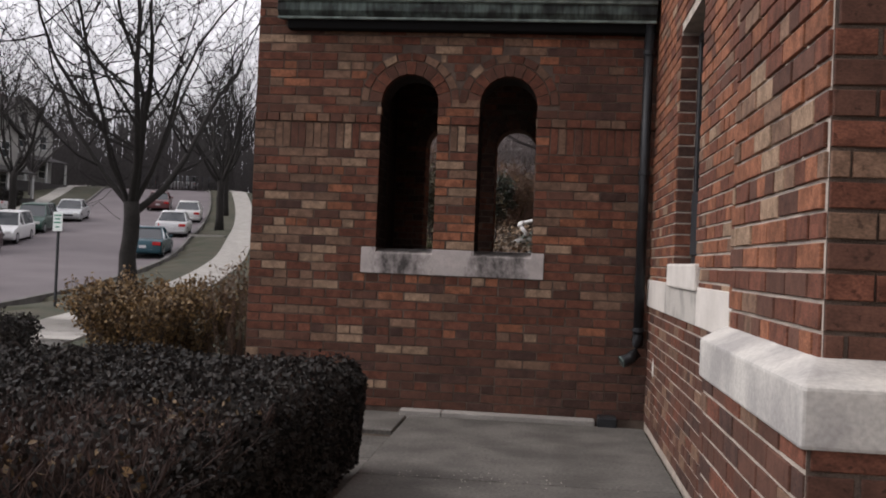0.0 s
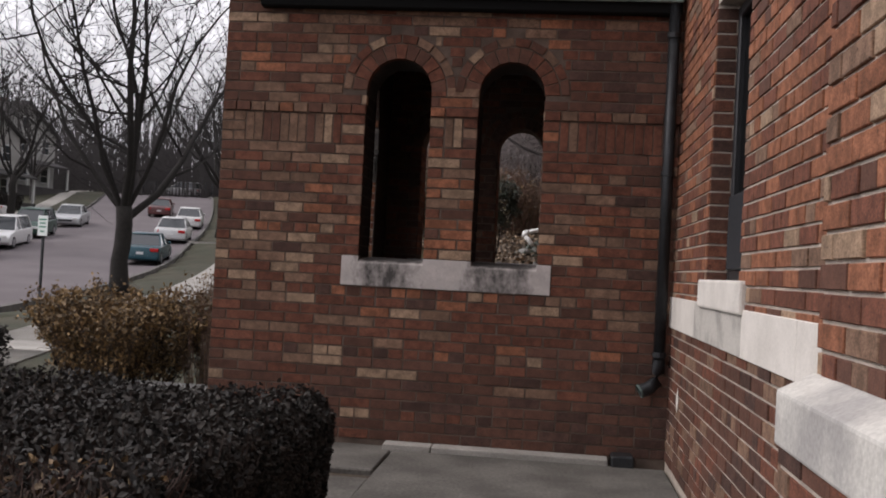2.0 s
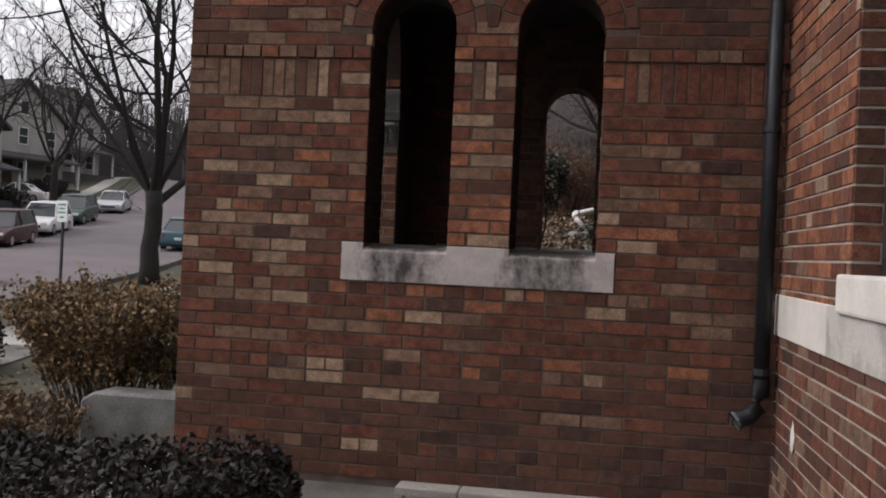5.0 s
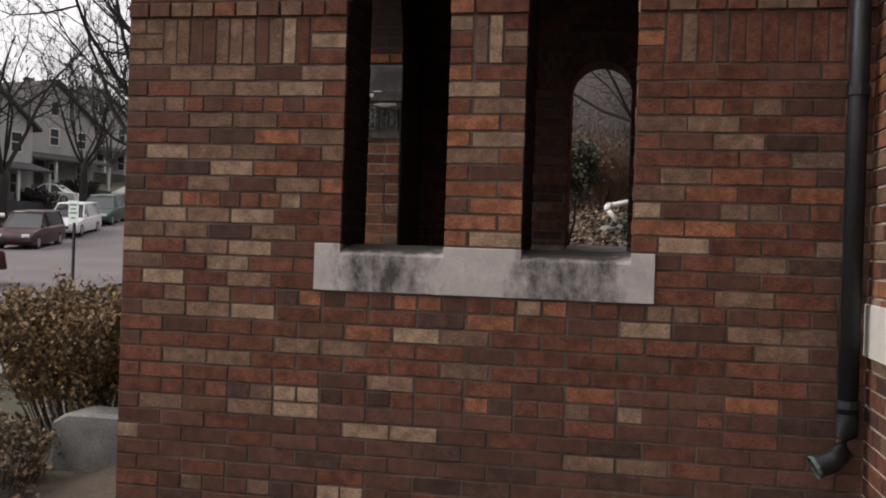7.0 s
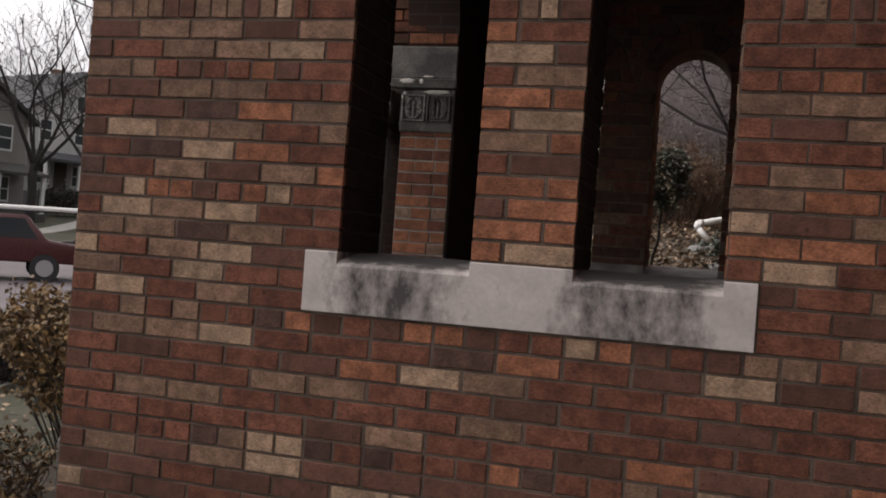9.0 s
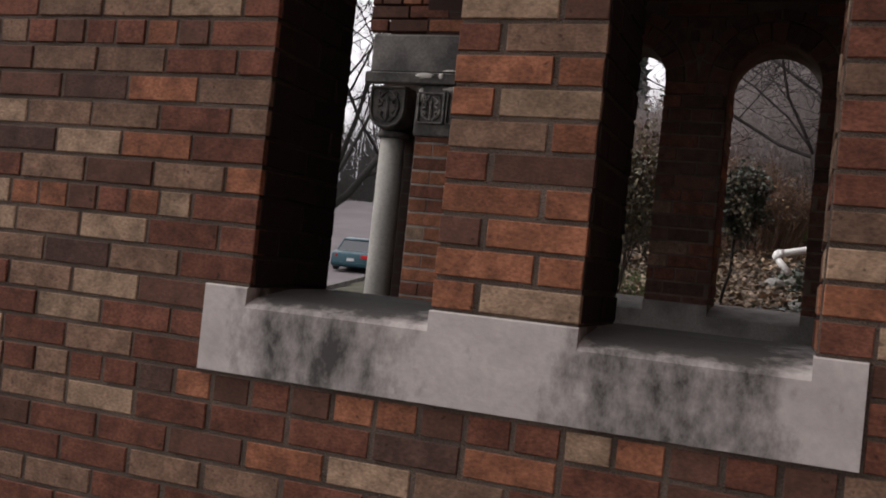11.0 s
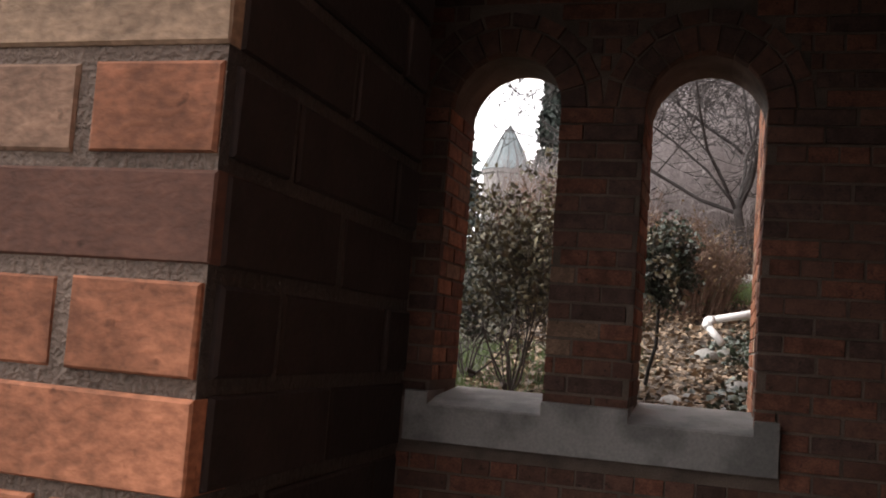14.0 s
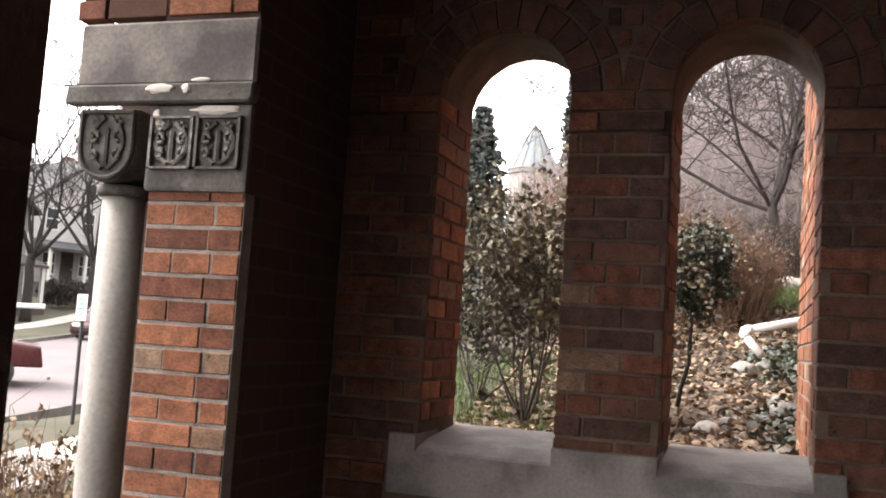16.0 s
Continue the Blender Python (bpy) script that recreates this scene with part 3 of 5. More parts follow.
    l.new(sm.outputs[0], s3.inputs[0])
    l.new(yr.outputs[0], s3.inputs[1])
    sm = s3
    fac = n.new("ShaderNodeMapRange")
    fac.inputs[1].default_value, fac.inputs[2].default_value = 0.60, 0.94
    l.new(sm.outputs[0], fac.inputs[0])
    mix = n.new("ShaderNodeMix")
    mix.data_type = "RGBA"
    mix.inputs[7].default_value = (*dark, 1)
    l.new(fac.outputs[0], mix.inputs[0])
    l.new(base, mix.inputs[6])
    l.new(mix.outputs[2], b.inputs["Base Color"])
    return m


SILL_STONE = sill_material("sill_limestone", (0.50, 0.455, 0.432), (0.055, 0.05, 0.047), (W1, W2))
SILL_CLEAN = stained("sill_limestone_clean", (0.50, 0.475, 0.435), (0.33, 0.31, 0.285), 7, 0.45, 0.65)
y0, y1, z0, z1 = FACE - 0.014, INNER + 0.02, SILL - 3 * COURSE + 0.006, SILL - 0.002
sill = Geo()
edges = [-1.415, W1[0], W1[1], W2[0], W2[1], -0.02]
for i in range(5):
    a, b = edges[i], edges[i + 1]
    if i % 2 == 0:
        sill.prism([(y0, z0), (FACE + 0.25, z0), (FACE + 0.25, z1), (y0 + 0.003, z1), (y0, z1 - 0.003)], "x", a, b)
    else:
        sill.prism([(y0, z0), (y1, z0), (y1, z1 + 0.002), (y0 + 0.2, z1), (y0 + 0.05, z1 - 0.02), (y0 + 0.006, z1 - 0.036), (y0, z1 - 0.045)], "x", a, b)
thing("window_sill", "pale limestone sill with black weather stains under two openings", "window sill", sill, SILL_STONE, kind="structure")
names = ["sill_end", "sill_wash", "sill_middle", "sill_wash", "sill_end"]

# west wall with the wide entrance arch, towards the street
DOOR = (8.05, 9.8)
west = Geo()
for poly in arched_wall([(DOOR[0], DOOR[1] + 0.006, -0.3, 2.45)], INNER - 0.01, OUT, -0.3, TOP, 24):
    west.prism(poly, "x", -1.98, WEST_IN)
for poly in arched_wall([(DOOR[0] - 0.22, DOOR[1] + 0.22, -0.3, 2.45)], INNER - 0.01, OUT, -0.3, TOP, 24):
    west.prism(poly, "x", WEST + 0.03, -1.982)
MASONRY = bpy.data.materials.new("brick_masonry")
MASONRY.use_nodes = True
n, l = MASONRY.node_tree.nodes, MASONRY.node_tree.links
bt = n.new("ShaderNodeTexBrick")
bt.inputs["Scale"].default_value, bt.inputs["Brick Width"].default_value, bt.inputs["Row Height"].default_value = 1.0, 0.2135, 0.0677
bt.inputs["Mortar Size"].default_value = 0.005
bt.inputs["Color1"].default_value, bt.inputs["Color2"].default_value, bt.inputs["Mortar"].default_value = (0.14, 0.06, 0.04, 1), (0.08, 0.042, 0.032, 1), (0.12, 0.10, 0.085, 1)
geo_n = n.new("ShaderNodeNewGeometry")
sep, com = n.new("ShaderNodeSeparateXYZ"), n.new("ShaderNodeCombineXYZ")
add = n.new("ShaderNodeMath")
l.new(geo_n.outputs["Position"], sep.inputs[0])
l.new(sep.outputs[0], add.inputs[0])
l.new(sep.outputs[1], add.inputs[1])
l.new(add.outputs[0], com.inputs[0])
l.new(sep.outputs[2], com.inputs[1])
l.new(com.outputs[0], bt.inputs["Vector"])
l.new(bt.outputs["Color"], n["Principled BSDF"].inputs["Base Color"])
n["Principled BSDF"].inputs["Roughness"].default_value = 0.9
bmp = n.new("ShaderNodeBump")
bmp.inputs["Strength"].default_value, bmp.inputs["Distance"].default_value, bmp.invert = 0.8, 0.008, True
l.new(bt.outputs["Fac"], bmp.inputs["Height"])
l.new(bmp.outputs[0], n["Principled BSDF"].inputs["Normal"])
# darkened copy of the masonry, the porch's inner shade put into its colour
MASONRY_SHADED = MASONRY.copy()
bs = MASONRY_SHADED.node_tree.nodes["Brick Texture"]
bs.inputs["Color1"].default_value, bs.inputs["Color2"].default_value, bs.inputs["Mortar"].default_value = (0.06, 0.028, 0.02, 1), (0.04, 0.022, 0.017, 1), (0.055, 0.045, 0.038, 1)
MASONRY_ORANGE = MASONRY.copy()
bo = MASONRY_ORANGE.node_tree.nodes["Brick Texture"]
bo.inputs["Color1"].default_value, bo.inputs["Color2"].default_value, bo.inputs["Mortar"].default_value = (0.34, 0.14, 0.075, 1), (0.22, 0.09, 0.055, 1), (0.4, 0.35, 0.3, 1)
wall_west = thing("wall_west", "brick porch wall with a wide entrance arch", "wall", west, MASONRY_SHADED, kind="structure")

# far wall of the porch, mirrored openings
far = Geo()
for poly in arched_wall([(F1[0] - GAP, F1[1] + GAP, FSILL - 0.09, FSPRING), (F2[0] - GAP, F2[1] + GAP, FSILL - 0.09, FSPRING)], WEST_IN - 0.02, EAST + 0.1, -0.3, TOP):
    far.prism(poly, "y", FAR, OUT)
wall_back = thing("wall_back", "shaded brick porch wall with two round-headed openings", "wall", far, MORTAR, kind="structure")


def far_clip(a, b, za, zb):
    out = [(a, b)]
    for lo, hi in (F1, F2):
        c, r = (lo + hi) / 2, (hi - lo) / 2 + 0.168
        if zb > FSILL - 0.02 and za < FSPRING:
            out = [q for s in out for q in cut(*s, lo, hi)]
        if zb > FSPRING and za < FSPRING + r:
            z = max(0.0, za - FSPRING)
            w = math.sqrt(max(0.0, r * r - z * z))
            out = [q for s in out for q in cut(*s, c - w, c + w)]
    if za < FSILL - 0.03 and zb > FSILL - 3 * COURSE - 0.01:
        out = [q for s in out for q in cut(*s, -1.455, -0.06)]
    return out


rows = []
for u0, u1, za, zb, s, e in courses(WEST_IN, EAST, 0.2, TOP - 0.1, far_clip, 8):
    rows.append((u0, u1, za, zb, s, 0.014 if round((za - BASE) / COURSE - 0.05) == 34 else 0))
# mostly brown and dark bricks: part of the porch's shade is in this mix
lay(Matrix.Translation((0, FAR, 0)), rows, wall_back, {"r": 4, "n": 7, "t": 0.4, "d": 3}, lambda u, z: -1.6 < u < 0.1 and 0.9 < z < 2.5, 9)
# arch bricks all brown or dark, for the same interior shade
rings = []
for (lo, hi), sd in ((F1, 13), (F2, 14)):
    ring_bricks(lambda s, v, f: rings.append((s, v, f)), (lo + hi) / 2, FSPRING, (hi - lo) / 2, FAR, sd, {"n": 4, "d": 4}, {"n": 4, "d": 4})
for s, v, f in rings:
    part("voussoir", Geo().add(v, f), BRICK[s], wall_back)
for u, face, sd in ((F1[0] - 0.004, 1, 31), (F1[1] + 0.004, -1, 32), (F2[0] - 0.004, 1, 33), (F2[1] + 0.004, -1, 34)):
    reveal(u, face, FAR, OUT, FSILL + 0.01, FSPRING - 0.01, wall_back, sd, False, {"o": 3, "r": 5, "t": 1})
# darker copy of the sill limestone, shade under the porch put into its colour
SILL_SHADED = stained("sill_limestone_shaded", (0.235, 0.215, 0.20), (0.14, 0.128, 0.119), 5, 0.45, 0.6)
back_sill = thing("window_sill_back", "pale stone sill on the shaded wall under two openings", "window sill", kind="structure")
edges = [-1.435, F1[0], F1[1], F2[0], F2[1], -0.068]
for i in range(5):
    a, b = edges[i], edges[i + 1]
    y0, y1, z0, z1 = FAR - 0.03, OUT + 0.03, FSILL - 3 * COURSE + 0.012, FSILL - 0.002
    if i % 2:
        prof = [(y0, z0), (y1, z0), (y1, z1 + 0.006), (y0 + 0.12, z1 - 0.022), (y0 + 0.012, z1 - 0.048), (y0, z1 - 0.056)]
    else:
        prof = [(y0, z0), (FAR + 0.2, z0), (FAR + 0.2, z1), (y0 + 0.004, z1), (y0, z1 - 0.004)]
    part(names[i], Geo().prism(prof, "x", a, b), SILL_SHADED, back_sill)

thing("ceiling", "dark timber boarding under the porch roof", "ceiling", Geo().box(WEST + 0.1, EAST + 0.05, INNER - 0.05, FAR + 0.05, 3.2, 3.3), WOOD_DARK, kind="structure")
thing("floor", "dark paved porch floor", "floor", Geo().box(WEST - 0.02, EAST + 0.05, INNER - 0.02, FAR + 0.02, -0.2, 0.1), STONE_DARK, kind="structure")

# thin lining added over the church wall to cut bounce light in the porch
thing("wall_east", "dark sooty brick end wall inside the porch", "wall", Geo().box(EAST - 0.02, EAST + 0.006, INNER, FAR, 0.1, 3.2), MASONRY_SHADED, kind="structure")

# ---- the church wall along the walk ----
NICHE = (5.12, 6.02, 1.19, 2.62)
church = Geo()
ya, yb = 1.0, 30.0
for y0, y1, z0, z1 in ((ya, NICHE[0], -0.3, 4.2), (NICHE[1], OUT, -0.3, 4.2), (NICHE[0], NICHE[1], -0.3, NICHE[2] - 0.03), (NICHE[0], NICHE[1], NICHE[3], 4.2)):
    church.box(EAST + 0.002, EAST + 0.5, y0, y1, z0, z1)
wall_church = thing("wall_church", "orange and brown brick church wall with a pale stone band", "wall", church, MORTAR_PALE, kind="structure")
BAND = (0.886, 1.092)
thing("wall_church_upper", "orange brick upper church wall", "wall", Geo().box(EAST - 0.004, EAST + 0.5, 1.0, OUT, 4.201, 8), MASONRY_ORANGE, kind="structure")


def church_clip(a, b, za, zb):
    """Stretches run along -y."""
    out = [(a, b)]
    if zb > NICHE[2] - 0.05 and za < NICHE[3]:
        out = [q for s in out for q in cut(*s, -NICHE[1], -NICHE[0])]
    if zb > BAND[0] + 0.03 and za < BAND[1] - 0.045:
        out = []
    return out


def church_shades(u, z):
    return {"r": 4, "o": 6, "n": 0.8, "t": 1.8, "b": 0.8} if z > 1 else {"n": 6, "d": 2, "t": 2.2, "r": 2.5}


mw = Matrix.Translation((EAST, 0, 0)) @ pose(0, 0, 0, 0, 0, -90)
lay(mw, courses(-7.35, -3.29, 0.02, 4.2, church_clip, 15), wall_church, church_shades, lambda u, z: -6.1 < u < -4.0 and 0.4 < z < 2.6, 16, proud=0.005)
band = thing("stone_band", "pale smooth limestone band along the church wall", "stone band", kind="structure")
for y0, y1 in ((6.28, 7.35), (5.0, 6.276), (4.1, 4.996), (3.295, 4.096)):
    part("band_stone", Geo().box(EAST - 0.013, EAST + 0.06, y0, y1, BAND[0] + 0.006, BAND[1] - 0.004).bevel(0.003), LIMESTONE if y0 != 5.0 else SILL_CLEAN, band)
niche_sill = thing("church_window_sill", "white painted stone sill of the church window", "window sill", Geo().box(EAST - 0.03, EAST + 0.2, 4.97, 6.09, 1.066, 1.205).bevel(0.012, 2), LIMESTONE, kind="structure")
# jamb bricks of the church window, facing the walk
mj = Matrix.Translation((0, NICHE[1], 0))
jr = []
for k in range(18, 39):
    za = BASE + k * COURSE + JOINT / 2
    zb = za + COURSE - JOINT
    j = EAST + (0.1 if k % 2 else 0.155)
    jr += [(EAST + 0.002, j - 0.005, za, zb, None, 0), (j + 0.005, EAST + 0.26, za, zb, None, 0)]
lay(mj, jr, wall_church, {"n": 5, "r": 3, "d": 3}, None, 18, proud=0.006)
church_window = thing("church_window", "tall dark leaded church window with a grey metal frame", "window", kind="structure")
FRAME_BLACK = plain("black_frame", (0.012, 0.012, 0.014), 0.5)
# panel metal lowered to near black, the niche's shade put into its colour
FRAME_GREY = mat("grey_frame", (0.014, 0.016, 0.020), 0.75, 0.2, 5, 50, 0.1)
for y0, y1, z0, z1 in ((5.14, 5.2, 1.2, 2.6), (5.95, 6.01, 1.2, 2.6), (5.2, 5.95, 1.2, 1.26), (5.2, 5.95, 2.54, 2.6)):
    part("window_frame", Geo().box(EAST + 0.10, EAST + 0.18, y0, y1, z0, z1).bevel(0.006), FRAME_BLACK, church_window)
part("pane", Geo().box(EAST + 0.13, EAST + 0.136, 5.2, 5.95, 1.63, 2.54), plain("dark_glass", (0.004, 0.0045, 0.005), 0.4, 0, 0.1), church_window, "dark reflecting glass")
part("panel", Geo().box(EAST + 0.085, EAST + 0.13, 5.19, 5.96, 1.26, 1.63).bevel(0.006), FRAME_GREY, church_window, "grey metal lower panel")


def lime_patch(parent, at, size, seed, label="white lime smear on the stone"):
    """A thin uneven crust of lime."""
    bm = bmesh.new()
    bmesh.ops.create_icosphere(bm, subdivisions=3, radius=1)
    g = Geo()
    for v in bm.verts:
        k = 1 + 0.55 * noise.noise(v.co * 1.6 + Vector((seed, 0, 0)))
        g.v.append(tuple(at[i] + v.co[i] * size[i] * (k if size[i] > 0.008 else 1) for i in range(3)))
    g.f = [tuple(v.index for v in f.verts) for f in bm.faces]
    bm.free()
    return part("lime_smear", g, LIMESTONE, parent, label, smooth=True)


lime_patch(wall_church, (EAST - 0.008, 6.83, 0.48), (0.005, 0.032, 0.062), 1, "white lime smear on the brick")

# stepped buttress
BX, BU, BY, BYU, BEND = 0.53, 0.61, 2.01, 2.215, 3.29
but = thing("buttress", "stepped brick buttress with a sloped limestone water table", "buttress", kind="structure")
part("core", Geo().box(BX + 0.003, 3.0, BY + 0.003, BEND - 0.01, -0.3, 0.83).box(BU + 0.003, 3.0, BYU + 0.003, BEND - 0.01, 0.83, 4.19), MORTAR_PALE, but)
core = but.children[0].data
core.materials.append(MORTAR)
# faces looking to -y get darker mortar, their shading put into the colour
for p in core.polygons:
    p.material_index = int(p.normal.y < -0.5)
part("upper_brickwork", Geo().box(BU, 3.0, BYU, BEND - 0.01, 4.195, 7.2), MASONRY_ORANGE, but)
lay(Matrix.Translation((BX, 0, 0)) @ pose(0, 0, 0, 0, 0, -90), courses(-BEND, -BY, 0.02, 0.84, None, 41), but, church_shades, lambda u, z: True, 42, proud=0.003)
lay(Matrix.Translation((0, BY, 0)), courses(BX, 3.0, 0.02, 0.84, None, 43), but, church_shades, lambda u, z: True, 44, proud=0.003)
up = {"r": 6, "o": 4, "n": 2, "b": 0.9, "t": 1.2}
lay(Matrix.Translation((BU, 0, 0)) @ pose(0, 0, 0, 0, 0, -90), courses(-BEND, -BYU, 0.98, 4.2, None, 45), but, up, lambda u, z: z < 2.2, 46, proud=0.006)
# browner mix on the -y face, again shading carried by the colour
lay(Matrix.Translation((0, BYU, 0)), courses(BU, 3.0, 0.98, 4.2, None, 47), but, {"r": 5, "n": 5, "t": 2}, lambda u, z: z < 2.0 and u < 1.3, 48, proud=0.006)
WATER = mat("water_table_stone", (0.56, 0.54, 0.50), 0.75, 0.2, 4.5, 80, 0.2, tint=(0.36, 0.345, 0.33), lo=0.4, hi=0.62)
z0, zs, zt = 0.824, 0.95, 0.992
v = [(BX - 0.013, BY - 0.013, z0), (BX - 0.013, BEND, z0), (3.0, BEND, z0), (3.0, BY - 0.013, z0),
     (BX - 0.013, BY - 0.013, zs), (BX - 0.013, BEND, zs), (3.0, BEND, zs), (3.0, BY - 0.013, zs),
     (BU - 0.012, BYU - 0.012, zt), (BU - 0.012, BEND, zt), (3.0, BEND, zt), (3.0, BYU - 0.012, zt)]
f = [(3, 2, 1, 0), (0, 1, 5, 4), (1, 2, 6, 5), (3, 0, 4, 7), (4, 5, 9, 8), (7, 4, 8, 11), (5, 6, 10, 9), (8, 9, 10, 11), (2, 3, 7, 11, 10, 6)]
wt = Geo().add(v, f)
part("water_table", wt.bevel(0.008, 2), WATER, but, "sloped limestone ledge with grey streaks")

# the transept beyond the garden, and the rest of the church
annexe = thing("wall_annexe", "sunlit orange brick corner of the church beside the garden", "wall", Geo().box(-0.136, EAST + 0.018, OUT + 0.002, 12.3, 0.5, 8), MORTAR_GREY, kind="structure")
lay(Matrix.Translation((-0.14, 0, 0)) @ pose(0, 0, 0, 0, 0, -90), courses(-12.3, -OUT - 0.01, 1.0, 5.2, None, 55), annexe, {"o": 7, "r": 3, "t": 2, "b": 0.6}, None, 56, proud=0.003)
lay(Matrix.Translation((0, 12.302, 0)) @ pose(0, 0, 0, 0, 0, 180), courses(-EAST, 0.14, 1.0, 5.2, None, 57), annexe, {"o": 5, "r": 5, "t": 2}, None, 58, proud=0.003)
thing("wall_church_back", "brick church wall beside the garden", "wall", Geo().box(EAST + 0.02, EAST + 0.6, OUT, 30.0, -0.3, 8), MASONRY, kind="structure")
thing("wall_behind", "plain brick church wall behind the walk", "wall", Geo().box(3.0, 3.4, -14, 1.99, -0.3, 8).box(0.9, 3.0, 3.3, 3.5, 1, 8), MASONRY, kind="structure")

# porch roof, gutter and downpipe
g = Geo().prism([(7.16, 3.13), (10.95, 3.13), (9.05, 4.3)], "x", WEST + 0.2, EAST)
thing("roof", "dark slate porch roof behind a copper gutter", "roof", g, SLATE, kind="structure")
g = Geo().prism([(INNER - 0.385, TOP - 0.3), (OUT, TOP - 0.3), (OUT, TOP), (9.05, 4.55), (FACE, TOP)], "x", WEST + 0.005, WEST + 0.2)
thing("wall_gable", "brick parapet gable of the porch", "wall", g, MASONRY, kind="structure")
rows = courses(WEST, WEST + 0.2, TOP - 0.3, TOP + 0.2, None, 50)
lay(Matrix.Translation((0, FACE, 0)), rows, wall_front, front_shades, None, 51)
gut = thing("gutter", "weathered green copper box gutter along the eave", "gutter", kind="structure")
prof = [(FACE - 0.006, 2.985), (FACE - 0.115, 2.985), (FACE - 0.15, 3.03), (FACE - 0.15, 3.085), (FACE - 0.16, 3.097), (FACE - 0.006, 3.097)]
part("trough", Geo().prism(prof, "x", -2.115, EAST - 0.03).bevel(0.004), COPPER, gut)
part("lip", Geo().box(-2.12, EAST - 0.03, FACE - 0.172, FACE - 0.1, 3.1, 3.13).bevel(0.006), COPPER_PALE, gut, "pale green folded copper lip")
part("lower_edge", Geo().box(-2.118, EAST - 0.03, FACE - 0.122, FACE - 0.098, 2.972, 2.992).bevel(0.004), COPPER_PALE, gut, "pale green drip edge")
# soffit coloured almost black: the shadow below the gutter is painted in
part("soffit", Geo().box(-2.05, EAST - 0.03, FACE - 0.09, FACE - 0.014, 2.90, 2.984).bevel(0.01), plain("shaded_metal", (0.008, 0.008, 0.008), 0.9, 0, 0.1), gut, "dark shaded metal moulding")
for x in np.arange(-1.9, 0.7, 0.26):
    part("rivet", Geo().lathe([(0.012, 3.125), (0.012, 3.133), (0.006, 3.139)], x, FACE - 0.12, 8), COPPER, gut)
pipe = thing("downpipe", "dark green metal rainwater pipe in the corner", "downpipe")
px, py = 0.695, FACE - 0.075
part("shaft", Geo().tube([(px, py, 2.99), (px, py, 0.68)], 0.036, 12), PIPE_METAL, pipe, smooth=True)
part("shoe", Geo().tube([(px, py, 0.68), (px, py, 0.60), (px - 0.012, py - 0.01, 0.545), (px - 0.05, py - 0.02, 0.505), (px - 0.11, py - 0.03, 0.48)], [0.04, 0.04, 0.041, 0.042, 0.043], 12, False), PIPE_METAL, pipe, "turned-out pipe shoe", smooth=True)
part("lip", Geo().tube([(px - 0.105, py - 0.03, 0.482), (px - 0.118, py - 0.032, 0.475)], [0.046, 0.046], 12, False), COPPER, pipe, "green corroded lip")
for z in (0.70, 1.86, 2.75):
    part("collar", Geo().tube([(px, py, z), (px, py, z + 0.03)], 0.044, 12).box(px - 0.02, px + 0.02, py, FACE - 0.009, z, z + 0.02), PIPE_METAL, pipe)

# paving before the porch
pav = thing("pavement_yard", "stained grey concrete yard beside the church", "paving", kind="structure")
for x0, x1, y0, y1 in ((-0.98, 0.75, 5.2, 7.2), (-0.98, 0.75, 2.6, 5.185), (-0.98, 0.75, -4, 2.585), (-1.7, -0.995, 6.55, 7.34), (-1.7, -0.995, 5.75, 6.47), (-1.7, -0.995, 4.6, 5.735), (-1.7, -0.995, -4, 4.585)):
    part("slab", Geo().box(x0, x1, y0, y1, -0.12, 0.0 if x0 > -0.99 or y0 > 6.5 else -0.03).bevel(0.008), PAVING, pav)
for x0, x1 in ((-1.05, -0.735), (-0.73, 0.4)):
    part("kerb_stone", Geo().box(x0, x1, 7.2, 7.345, -0.05, 0.036).bevel(0.008, 2), CONCRETE, pav)
part("loose_slab", Geo().box(-1.4, -1.12, 5.35, 5.7, -0.031, 0.012).bevel(0.01), CONCRETE, pav, "pale broken concrete slab")
g = Geo()
for i in range(60):
    x, y = rng.normal(-0.3, 0.5), 5.25 + rng.normal(0, 0.1)
    if not -0.95 < x < 0.7:
        continue
    q = rng.uniform(0.002, 0.006)
    g.add([(x - q, y, 0), (x, y - q, 0), (x + q, y, 0), (x, y + q * 0.8, 0), (x + q * 0.2, y, q * 0.9)], [(0, 1, 4), (1, 2, 4), (2, 3, 4), (3, 0, 4)])
thing("gravel", "pale crumbs of stone along the slab joint", "gravel", g, CONCRETE, kind="stuff")
part("drain_box", Geo().box(0.42, 0.56, 7.17, 7.33, -0.02, 0.07).bevel(0.01), PIPE_METAL, pav, "dark drain block")
cheek = thing("cheek_wall", "low grey concrete cheek wall beside the porch steps", "low wall", kind="structure")
CHEEK = mat("cheek_concrete", (0.22, 0.215, 0.205), 0.9, 0.35, 4, 50, 0.3, tint=(0.13, 0.125, 0.12))
part("block", Geo().prism([(-4.34, -1.0), (-2.3, -1.0), (-2.3, -0.09), (-4.22, -0.09), (-4.34, -0.16)], "y", 10.02, 10.4).bevel(0.02), CHEEK, cheek)
for i in range(4):
    part("step", Geo().box(-2.62 - 0.32 * i, -2.29 - 0.32 * i, 8.05, 10.01, -1.0, 0.1 - 0.17 * (i + 1)).bevel(0.01), CONCRETE, cheek)
# ---- the far jamb of the entrance: brick pier, carved capitals, column ----
jamb = thing("entrance_pier", "red brick pier with a carved stone capital", "pier", kind="structure")
rows = []
for k in range(2, 30):
    za = BASE + k * COURSE + JOINT / 2
    zb = za + COURSE - JOINT
    a, b = -1.982, WEST_IN + 0.004
